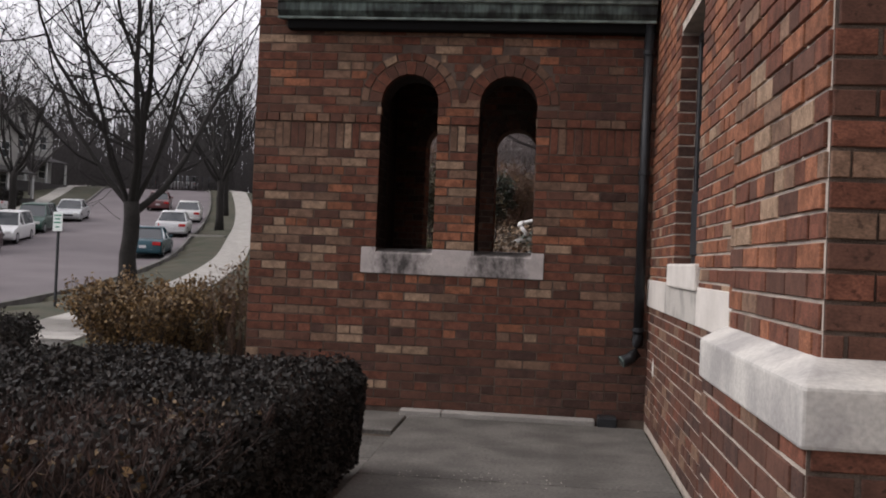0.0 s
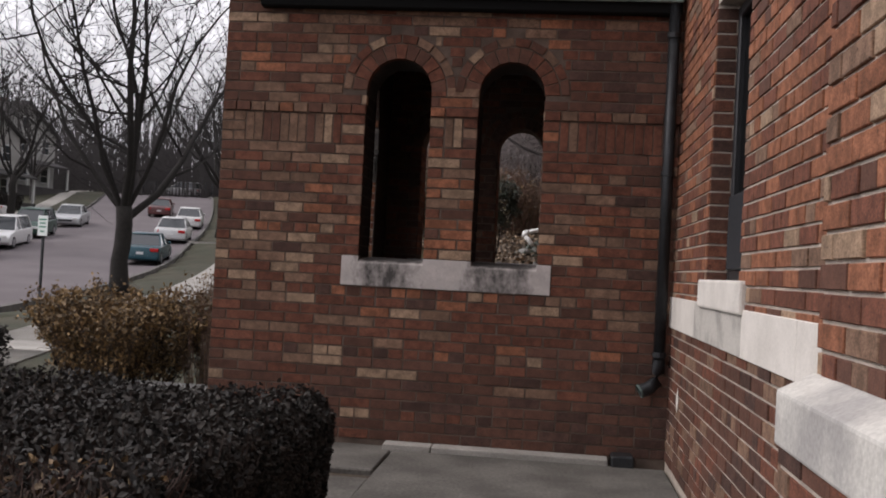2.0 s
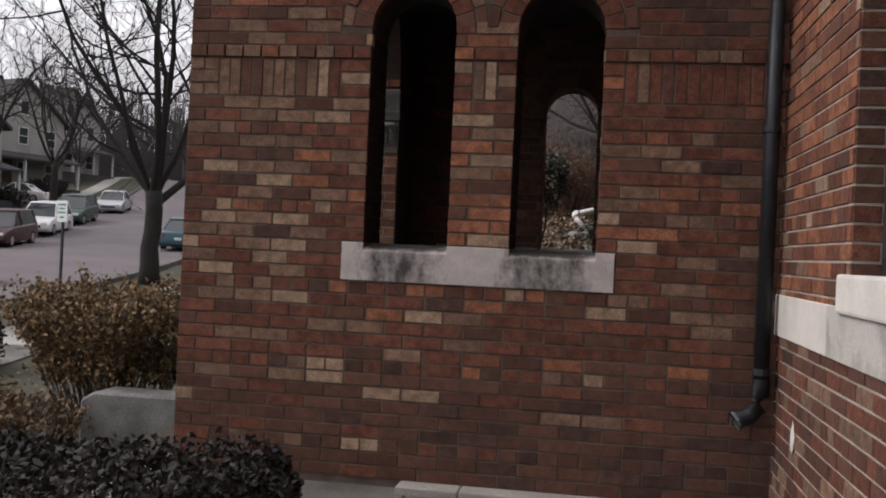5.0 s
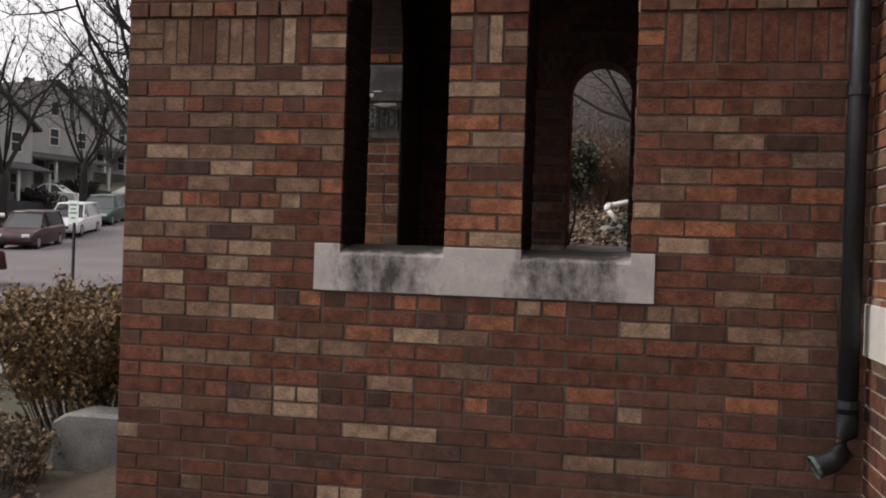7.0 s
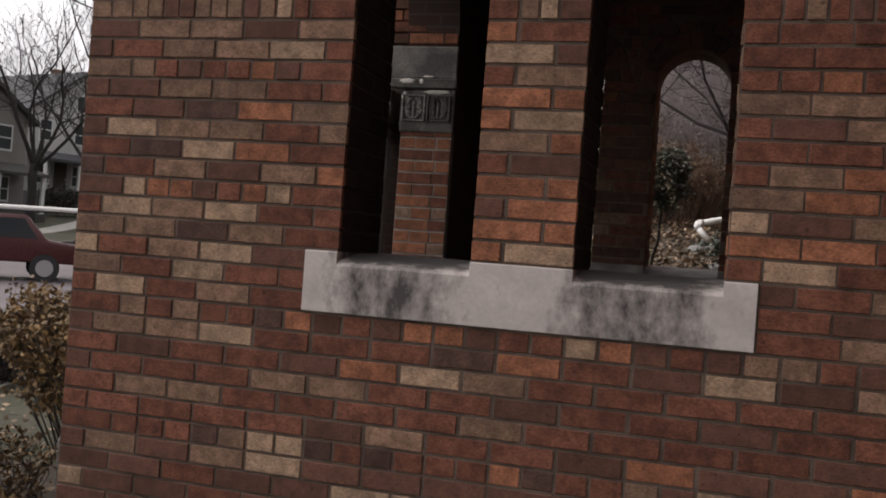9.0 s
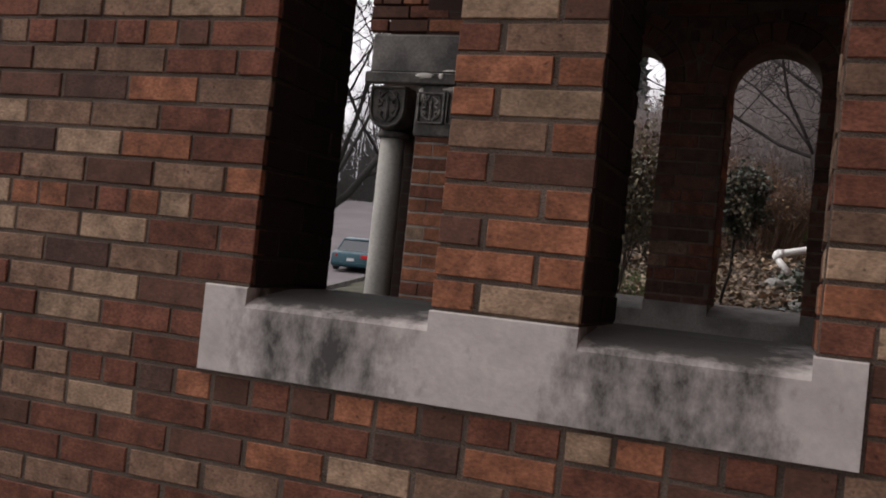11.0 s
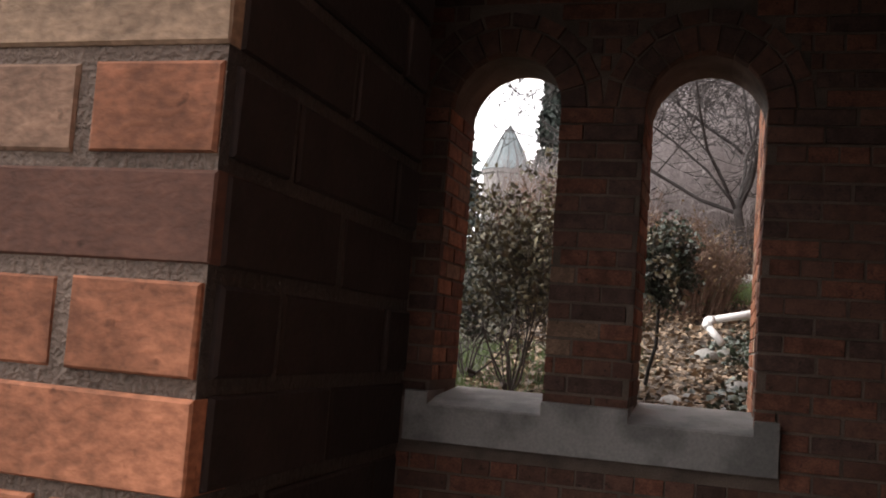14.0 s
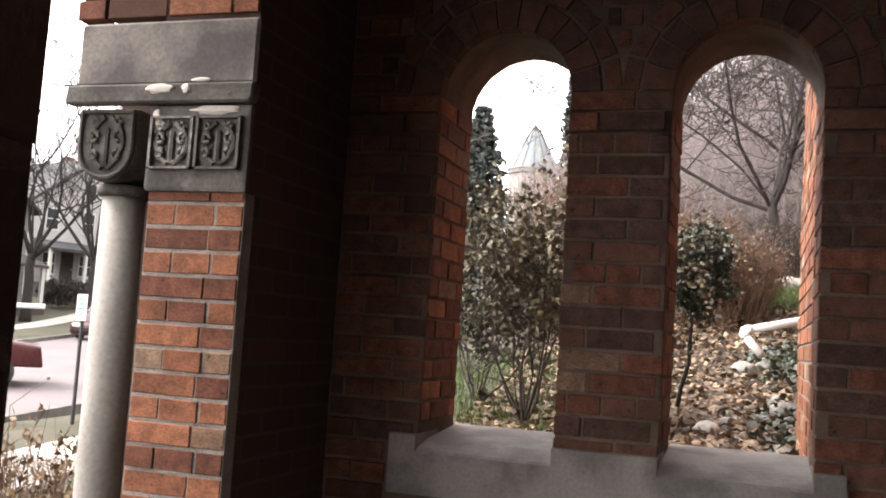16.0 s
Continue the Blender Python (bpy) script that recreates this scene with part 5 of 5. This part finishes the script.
for i in range(17000):
    y = 10.95 + 12 * ng.random() ** 1.3
    x = ng.uniform(-1.6 - (y - 11) * 0.12, 0.75)
    pts.append((x, y, gz(x, y) + 0.035 + ng.random() * 0.03))
thing("leaf_litter", "fallen brown leaves scattered on the garden soil", "leaves", Geo().leaves(pts, 0.042, ng, 0.7, 1.3), LEAF_FALLEN, kind="stuff")
pts = [(ng.uniform(-7, -1.8), ng.uniform(5.5, 13), 0) for i in range(1500)]
thing("leaf_litter_yard", "fallen leaves on the soil beside the shrubs", "leaves", Geo().leaves([(x, y, gz(x, y) + 0.03) for x, y, z in pts], 0.05, ng, 0.8, 1.3), LEAF_FALLEN, kind="stuff")
# ivy and grass tufts
pts = [(0.1 + ng.normal(0, 0.22), 12.6 + ng.normal(0, 0.7), 0) for i in range(900)] + [(0.0 + ng.normal(0, 0.2), 15.3 + ng.normal(0, 0.5), 0) for i in range(700)]
thing("ivy", "low green ivy creeping over the garden soil", "ivy", Geo().leaves([(x, y, gz(x, y) + 0.06 + 0.05 * ng.random()) for x, y, z in pts], 0.045, ng, 0.5, 1.2), LEAF_GREEN, kind="stuff")
g = Geo()
for i in range(1800):
    x, y = -0.15 + frg.gauss(0, 0.28), 18.6 + frg.gauss(0, 0.3)
    z = gz(x, y)
    g.tube([(x, y, z), (x + frg.gauss(0, 0.03), y, z + frg.uniform(0.06, 0.16))], [0.006, 0.001], 3, False)
for i in range(3500):
    x, y = frg.uniform(-3.2, -0.9), frg.uniform(11, 15)
    z = gz(x, y)
    g.tube([(x, y, z), (x + frg.gauss(0, 0.03), y, z + frg.uniform(0.05, 0.13))], [0.005, 0.001], 3, False)
thing("grass_tufts", "tufts of green grass in the garden", "grass", g, leafy("grass_blade", (0.11, 0.16, 0.05), 0.4), kind="stuff")


def stone(label, at, size, seed, material):
    rg = random.Random(seed)
    bm = bmesh.new()
    bmesh.ops.create_icosphere(bm, subdivisions=3, radius=1)
    for v in bm.verts:
        d = 1 + 0.22 * noise.noise(v.co * 1.7 + Vector((seed, 0, 0))) + 0.08 * noise.noise(v.co * 5)
        v.co = Vector((v.co.x * size[0], v.co.y * size[1], max(-0.6, v.co.z) * size[2])) * d
    me = bpy.data.meshes.new("rock")
    bm.to_mesh(me)
    bm.free()
    me.materials.append(material)
    me.polygons.foreach_set("use_smooth", [True] * len(me.polygons))
    ob = new("rock", me)
    ob.location = at
    ob.rotation_euler.z = rg.uniform(0, 6)
    return tagged(ob, label, "rock", "garden rocks")


ROCK = mat("rock", (0.28, 0.27, 0.25), 0.9, 0.35, 6, 40, 0.5)
ROCK_PALE = mat("pale_rock", (0.5, 0.49, 0.46), 0.9, 0.3, 6, 40, 0.5)
for i, (x, y, s, pale_r) in enumerate(((-0.55, 12.6, 0.09, 1), (-0.2, 12.1, 0.075, 0), (-0.15, 13.4, 0.12, 0), (0.2, 13.1, 0.14, 0), (-0.42, 15.0, 0.12, 0), (-0.28, 15.15, 0.1, 0), (-0.36, 19.1, 0.16, 1), (0.0, 19.15, 0.18, 1), (-0.75, 18.9, 0.13, 1), (-0.45, 12.95, 0.07, 1), (0.05, 21.5, 0.28, 0), (0.05, 14.1, 0.1, 0))):
    stone("weathered grey garden rock among leaves" if not pale_r else "pale limestone rock edging the bed", (x, y, gz(x, y) + s * 0.25), (s, s * 0.8, s * 0.65), i + 3, ROCK_PALE if pale_r else ROCK)
pz = gz(-0.4, 15.0)
dp = thing("drain_pipe", "bent white plastic drain pipe lying on the leaves", "pipe")
A, B, C = Vector((-0.30, 14.95, pz + 0.16)), Vector((-0.45, 15.05, pz + 0.33)), Vector((0.12, 15.2, pz + 0.47))
part("lower_arm", Geo().tube([A, A.lerp(B, 0.5), B.lerp(A, 0.12)], 0.031, 14), WHITE_PLASTIC, dp, smooth=True)
part("elbow", Geo().tube([B.lerp(A, 0.3), B.lerp(A, 0.1) + Vector((0.005, 0, 0)), B + Vector((0.03, 0.01, 0.01)), B.lerp(C, 0.06) + Vector((0, 0, 0.004)), B.lerp(C, 0.14)], 0.035, 14), WHITE_PLASTIC, dp, smooth=True)
part("upper_arm", Geo().tube([B.lerp(C, 0.08), B.lerp(C, 0.5), C], 0.031, 14), WHITE_PLASTIC, dp, smooth=True)


def spruce(label, at, h, r, seed, material, name="conifer"):
    rg, ng2 = random.Random(seed), np.random.default_rng(seed)
    wood, pts = Geo(), []
    wood.tube([(0, 0, -0.3), (0, 0, h * 0.5), (0, 0, h)], [h * 0.018, h * 0.011, 0.02], 7)
    z = h * 0.06
    while z < h * 0.98:
        rr = r * (1 - z / h) ** 0.85 + 0.08
        for j in range(9):
            a = rg.uniform(0, 6.28)
            l2 = rr * rg.uniform(0.7, 1.1)
            tip = Vector((math.cos(a) * l2, math.sin(a) * l2, z - l2 * 0.18 + l2 * 0.08))
            wood.tube([(0, 0, z), tip * 0.6 + Vector((0, 0, z * 0.4 - 0.05 * l2)), tip], [0.03, 0.02, 0.006], 3, False)
            for u in ng2.uniform(0.2, 1.05, 42):
                w = 0.22 * l2 * (1.1 - u)
                pts.append((tip.x * u + ng2.normal(0, w + 0.05), tip.y * u + ng2.normal(0, w + 0.05), z + (tip.z - z) * u - abs(ng2.normal(0, 0.12))))
        z += h * 0.028 + 0.05
    t = thing(name, label, "conifer")
    part("trunk", wood, BARK, t)
    part("crown", Geo().leaves(pts, 0.16, ng2, 0.2, 2.2), material, t, "drooping needle sprays")
    t.location = at
    return t


spruce("tall dark spruce beyond the garden", (-11.4, 45.0, 3.2), 8.2, 2.0, 5, LEAF_SPRUCE)
spruce("narrow dark conifer beyond the garden", (-6.55, 40.0, 3.4), 8.4, 0.75, 6, LEAF_SPRUCE)

# turret with a copper cone, far beyond the garden
tur = thing("turret", "round stone turret with a pale green conical roof", "tower")
# drum stone lightened, so its colour carries the haze
part("drum", Geo().lathe([(1.95, 3), (1.95, 15.1), (2.1, 15.2), (2.1, 15.55)], -18.6, 85, 28), mat("turret_stone", (0.34, 0.325, 0.31), 0.9, 0.3, 0.8, 6, 0.4), tur)
part("cone", Geo().lathe([(2.2, 15.5), (2.15, 15.62), (1.35, 17.1), (0.6, 18.6), (0.04, 19.5), (0.02, 19.9)], -18.6, 85, 28), mat("turret_copper", (0.19, 0.225, 0.235), 0.7, 0.2, 1.2, 8, 0.1), tur, "pale green seamed copper cone")
for a in np.arange(0, 6.28, 0.449):
    part("seam", Geo().tube([(-18.6 + 2.2 * math.cos(a), 85 + 2.2 * math.sin(a), 15.56), (-18.6 + 0.62 * math.cos(a), 85 + 0.62 * math.sin(a), 18.62), (-18.6, 85, 19.5)], 0.03, 4), BARK_FAR, tur)


# ---- houses across the street ----
def house(label, at, turn, w, d, h, wall_c, roof_c, floors=2, seed=1):
    rg = random.Random(seed)
    t = thing("house", label, "house")
    wall = mat("house_wall", wall_c, 0.85, 0.15, 0.8, 12, 0.2)
    roof = mat("house_roof", roof_c, 0.9, 0.25, 1.0, 14, 0.3)
    trim_m = plain("house_trim", (0.42, 0.42, 0.41), 0.7)
    body = Geo().prism([(-w / 2, -0.5), (w / 2, -0.5), (w / 2, h), (0, h + w * 0.36), (-w / 2, h)], "y", 0, d)
    part("wall", body, wall, t)
    e = 0.45
    sl = 0.72
    rf = Geo()
    for s in (-1, 1):
        rf.prism([(0, h + w * 0.36 + 0.22), (s * (w / 2 + e), h - e * sl + 0.22), (s * (w / 2 + e), h - e * sl), (0, h + w * 0.36)], "y", -e, d + e)
    rr = part("roof", rf, roof, t)
    part("chimney", Geo().box(w * 0.18, w * 0.18 + 0.7, d * 0.45, d * 0.45 + 0.6, h + 0.5, h + w * 0.36 + 0.9), MASONRY, rr)
    glass = CAR_GLASS
    for fl in range(floors):
        z = 0.9 + fl * 2.8
        n = 3
        for i in range(n):
            x = -w / 2 + w * (i + 0.5) / n
            for yy in (-0.02,):
                win = part("window", Geo().box(x - 0.5, x + 0.5, -0.05, 0.0, z, z + 1.45), trim_m, t)
                part("pane", Geo().box(x - 0.4, x + 0.4, -0.065, -0.04, z + 0.1, z + 0.68).box(x - 0.4, x + 0.4, -0.065, -0.04, z + 0.75, z + 1.35), glass, win)
        for i in range(3):
            y = d * (i + 0.5) / 3
            win = part("window", Geo().box(w / 2, w / 2 + 0.05, y - 0.5, y + 0.5, z, z + 1.45), trim_m, t)
            part("pane", Geo().box(w / 2 + 0.04, w / 2 + 0.065, y - 0.4, y + 0.4, z + 0.1, z + 1.35), glass, win)
    win = part("window", Geo().box(-0.45, 0.45, -0.05, 0, h + 0.3, h + 1.5), trim_m, t, "attic window")
    part("pane", Geo().box(-0.36, 0.36, -0.065, -0.04, h + 0.4, h + 1.4), glass, win)
    porch = part("porch", Geo().prism([(-2.2, 2.5), (0.1, 3.1), (0.1, 2.95), (-2.2, 2.35)], "x", -w / 2, w / 2).box(-w / 2, w / 2, -2.1, 0.05, -0.6, 0.35), roof, t, "front porch with a lean-to roof")
    for x in (-w / 2 + 0.15, -w / 6, w / 6, w / 2 - 0.15):
        part("post", Geo().box(x - 0.09, x + 0.09, -2.0, -1.82, 0.34, 2.45), trim_m, porch)
    door = part("door", Geo().box(-w / 6 - 0.45, -w / 6 + 0.45, -0.06, 0.0, 0.36, 2.4), WOOD_DARK, t)
    part("handle", Geo().box(-w / 6 + 0.3, -w / 6 + 0.36, -0.1, -0.06, 1.3, 1.4), RIM, door)
    t.matrix_basis = pose(*at, 0, 0, turn)
    return t


for y, off, w, d, h, wc, rc, lab, sd in ((46, -24, 8.5, 11, 5.6, (0.15, 0.142, 0.13), (0.05, 0.047, 0.044), "dark two-storey house with a gabled roof and porch", 1),
                                         (60, -23, 8, 11, 5.6, (0.34, 0.335, 0.33), (0.05, 0.05, 0.055), "pale grey two-storey house with a gabled roof", 2),
                                         (74, -22.5, 8.5, 11, 5.8, (0.27, 0.26, 0.245), (0.05, 0.047, 0.045), "grey clapboard house with a gabled roof", 3),
                                         (89, -22, 8, 10, 5.6, (0.32, 0.315, 0.30), (0.055, 0.05, 0.05), "pale clapboard house half hidden by trees", 4),
                                         (32, -25, 8.5, 11, 5.6, (0.17, 0.16, 0.148), (0.045, 0.042, 0.04), "dark grey two-storey house with a front porch", 5)):
    house(lab, (street_x(y) + off, y, gz(street_x(y) + off, y) + 0.3), 75, w, d, h, wc, rc, 2, sd)
for y, off, r, h, sd in ((53, -20.2, 1.6, 1.7, 1), (63, -20.0, 1.3, 1.4, 2), (39, -20.5, 1.2, 1.1, 3), (73, -20, 1.5, 1.5, 4)):
    x = street_x(y) + off
    shrub("dense dark foundation shrub before a house", (x, y, gz(x, y)), r, h, 160, 5000, LEAF_DARK, 90 + sd, 0.09, 0.1, flare=0.2, wide=1.2)


# ---- vehicles ----
def paint(name, c, rough=0.3):
    return mat(name, c, rough, 0.06, 3, 30, 0.0, metal=0.25, spec=0.6)


def car(label, at, turn, paint_m, length=4.5, width=1.75, height=1.42, kind="sedan"):
    """A parked car facing +y."""
    t = thing("car", label, "car", group="parked cars")
    L, W, H = length / 2, width / 2, height
    belt = 0.93 if kind == "suv" else 0.86
    side = [(-L, 0.32), (-L + 0.04, 0.62), (-L + 0.1, belt - 0.02), (-L + 0.75, belt + 0.03), (L - 1.25, belt), (L - 0.25, belt - 0.16), (L - 0.02, 0.62), (L, 0.34), (L - 0.2, 0.2), (-L + 0.2, 0.2)]
    if kind == "suv":
        side[2:4] = [(-L + 0.03, belt), (-L + 0.3, belt + 0.02)]
    body = Geo().prism(side, "x", -W, W).bevel(0.07, 2)
    bd = part("body", body, paint_m, t, smooth=True)
    rear = -L + (0.12 if kind == "suv" else 0.55 if kind == "hatch" else 0.85)
    cab = [(rear, belt - 0.02), (rear + (0.22 if kind == "suv" else 0.75), H - 0.03), (0.25, H - 0.02), (L - 1.2, belt - 0.02)]
    g = Geo()
    vs = []
    for y, z in cab:
        k = W - 0.05 if z < belt + 0.1 else W - 0.24
        vs += [(-k, y, z), (k, y, z)]
    g.add(vs, [(0, 1, 3, 2), (2, 3, 5, 4), (4, 5, 7, 6), (0, 2, 4, 6), (7, 5, 3, 1), (6, 7, 1, 0)])
    part("cabin_glass", g, CAR_GLASS, t, "dark reflecting car windows")
    (y1, z1), (y2, z2) = cab[1], cab[2]
    part("car_roof", Geo().prism([(y1 - 0.1, z1 - 0.02), (y1, z1 + 0.03), (y2, z2 + 0.03), (y2 + 0.1, z2 - 0.03)], "x", -(W - 0.22), W - 0.22).bevel(0.02), paint_m, t, smooth=True)
    for s in (-1, 1):
        k0, k1 = s * (W - 0.045), s * (W - 0.235)
        for (ya, za), (yb, zb) in (((cab[0][0], cab[0][1]), cab[1]), (cab[2], cab[3]), ((0.0, H - 0.02), (-0.05, belt))):
            a, b = (k0 if za < belt + 0.1 else k1), (k0 if zb < belt + 0.1 else k1)
            part("pillar", Geo().tube([(a, ya, za), (b, yb, zb)], 0.035, 5), paint_m, t)
        part("mirror", Geo().box(s * W - 0.02, s * W + 0.14, L - 1.5, L - 1.38, belt, belt + 0.14).bevel(0.03), paint_m, t)
        for y in (-L + 0.85, L - 0.85):
            g = Geo()
            g.tube([(s * (W - 0.2), y, 0.31), (s * (W + 0.005), y, 0.31)], 0.31, 18)
            wh = part("wheel", g, RUBBER, t, "black tyre")
            part("rim", Geo().tube([(s * (W - 0.02), y, 0.31), (s * (W + 0.015), y, 0.31)], 0.2, 14), RIM, wh)
        part("tail_light", Geo().box(s * (W - 0.3) - 0.12, s * (W - 0.3) + 0.16 * s + 0.1, -L - 0.012, -L + 0.1, 0.64, 0.8).bevel(0.015), RED_LAMP, t)
        part("headlight", Geo().box(s * (W - 0.28) - 0.16, s * (W - 0.28) + 0.16, L - 0.12, L + 0.012, 0.56, 0.7).bevel(0.02), CLEAR_LAMP, t)
    part("plate", Geo().box(-0.16, 0.16, -L - 0.02, -L + 0.03, 0.5, 0.62), PLATE, t)
    part("bumper", Geo().box(-W + 0.1, W - 0.1, -L - 0.03, -L + 0.1, 0.28, 0.44).bevel(0.02), BLACK_TRIM if kind == "suv" else paint_m, t)
    part("grille", Geo().box(-0.45, 0.45, L - 0.05, L + 0.015, 0.42, 0.56).bevel(0.01), BLACK_TRIM, t)
    t.matrix_basis = pose(*at, 0, 0, turn)
    return t


def lane(y, off):
    x = street_x(y) + off
    return (x, y, street_z(y) - 0.12), math.degrees(math.atan2(0.187 + 0.00248 * max(0, y - 15), 1)), math.degrees(math.atan(0.013 + 0.0021 * max(0, y - 18)))


for y, off, back, c, kind, lab in (
        (46.2, -4.2, 0, (0.010, 0.055, 0.075), "sedan", "dark teal sedan parked by the kerb"),
        (56.5, -4.2, 0, (0.5, 0.5, 0.5), "sedan", "silver sedan parked by the kerb"),
        (68, -4.2, 0, (0.55, 0.55, 0.54), "sedan", "pale silver sedan parked uphill"),
        (77, -7.2, 0, (0.09, 0.025, 0.025), "sedan", "dark red sedan standing in the road"),
        (43.4, -12.6, 180, (0.05, 0.018, 0.02), "suv", "dark maroon wagon parked across the street"),
        (49.6, -12.7, 180, (0.72, 0.72, 0.72), "suv", "white sport utility car parked across the street"),
        (55.2, -12.7, 180, (0.02, 0.06, 0.045), "suv", "dark green wagon parked across the street"),
        (65, -12.5, 180, (0.45, 0.46, 0.47), "sedan", "silver sedan parked across the street"),
        (108, -6.0, 60, (0.35, 0.35, 0.36), "suv", "grey car at the top of the street"),
        (112, -10.5, 60, (0.02, 0.022, 0.03), "suv", "black car at the top of the street"),
        (115, -3.5, 60, (0.03, 0.03, 0.035), "suv", "dark car at the top of the street"),
        (67.5, -20.5, 80, (0.55, 0.55, 0.55), "sedan", "pale car in a driveway across the street")):
    p, turn, pitch = lane(y, off)
    if off < -20:
        p = (p[0], p[1], gz(p[0], p[1]))
    ob = car(lab, p, 0, paint("car_paint", c), kind=kind, height=1.62 if kind == "suv" else 1.42)
    ob.matrix_basis = pose(*p, 0, 0, turn + back) @ pose(0, 0, 0, pitch * (1 if back == 0 else -1 if back == 180 else 0), 0, 0)

pk = thing("pickup_truck", "maroon pickup truck carrying white pipes on a rack", "truck")
pm = paint("pickup_paint", (0.055, 0.010, 0.012))
part("bed", Geo().prism([(-2.7, 0.5), (-2.7, 1.05), (0.0, 1.05), (0.0, 0.5)], "x", -0.95, 0.95).bevel(0.05, 2), pm, pk, smooth=True)
part("cab", Geo().prism([(0.0, 0.5), (0.0, 1.08), (0.12, 1.72), (1.2, 1.74), (1.75, 1.1), (2.6, 1.0), (2.68, 0.5)], "x", -0.93, 0.93).bevel(0.06, 2), pm, pk, smooth=True)
part("rear_window", Geo().box(-0.7, 0.7, 0.02, 0.08, 1.18, 1.62), CAR_GLASS, pk)
for s in (-1, 1):
    part("side_window", Geo().prism([(0.2, 1.12), (0.26, 1.62), (1.15, 1.64), (1.5, 1.12)], "x", s * 0.94, s * 0.905), CAR_GLASS, pk)
    part("tail_light", Geo().box(s * 0.86 - 0.08, s * 0.86 + 0.08, -2.72, -2.62, 0.66, 0.95).bevel(0.01), RED_LAMP, pk)
    for y in (-1.75, 1.7):
        wh = part("wheel", Geo().tube([(s * 0.72, y, 0.37), (s * 0.96, y, 0.37)], 0.37, 18), RUBBER, pk, "black tyre")
        part("rim", Geo().tube([(s * 0.9, y, 0.37), (s * 0.975, y, 0.37)], 0.22, 14), RIM, wh)
    rk = part("rack", Geo().tube([(s * 0.85, -2.5, 1.05), (s * 0.85, -2.5, 1.75), (s * 0.85, 1.6, 1.85)], 0.03, 6).tube([(s * 0.85, -0.1, 1.05), (s * 0.85, -0.1, 1.8)], 0.03, 6), BLACK_TRIM, pk)
part("crossbar", Geo().tube([(-0.85, -2.5, 1.75), (0.85, -2.5, 1.75)], 0.03, 6), BLACK_TRIM, pk)
for x in (0.6, -0.55):
    part("pipe", Geo().tube([(x, -2.9, 1.84), (x, 2.6, 1.95)], 0.06, 8), WHITE_PLASTIC, pk, "white plastic pipe")
part("bumper", Geo().box(-0.9, 0.9, -2.82, -2.68, 0.42, 0.58).bevel(0.02), RIM, pk, "chrome rear bumper")
part("plate", Geo().box(-0.16, 0.16, -2.84, -2.81, 0.46, 0.57), PLATE, pk)
pk.matrix_basis = pose(-19.0, 25.4, street_z(25.4) - 0.12, 0, 0, -48)

# street sign
sg = thing("street_sign", "small parking sign on a dark steel post", "sign")
part("post", Geo().box(-0.025, 0.025, -0.02, 0.02, -0.2, 2.1), PIPE_METAL, sg)
pl = part("plate", Geo().box(-0.15, 0.15, -0.035, -0.021, 1.72, 2.16).bevel(0.006), plain("sign_face", (0.62, 0.66, 0.64), 0.5), sg, "pale sign plate with green bars")
for z, w in ((2.06, 0.11), (1.98, 0.08), (1.9, 0.11), (1.8, 0.06)):
    part("bar", Geo().box(-w, w, -0.039, -0.034, z, z + 0.035), plain("sign_green", (0.05, 0.2, 0.13), 0.5), pl)
sg.matrix_basis = pose(-11.05, 21.0, street_z(21) , 0, 0, -20)
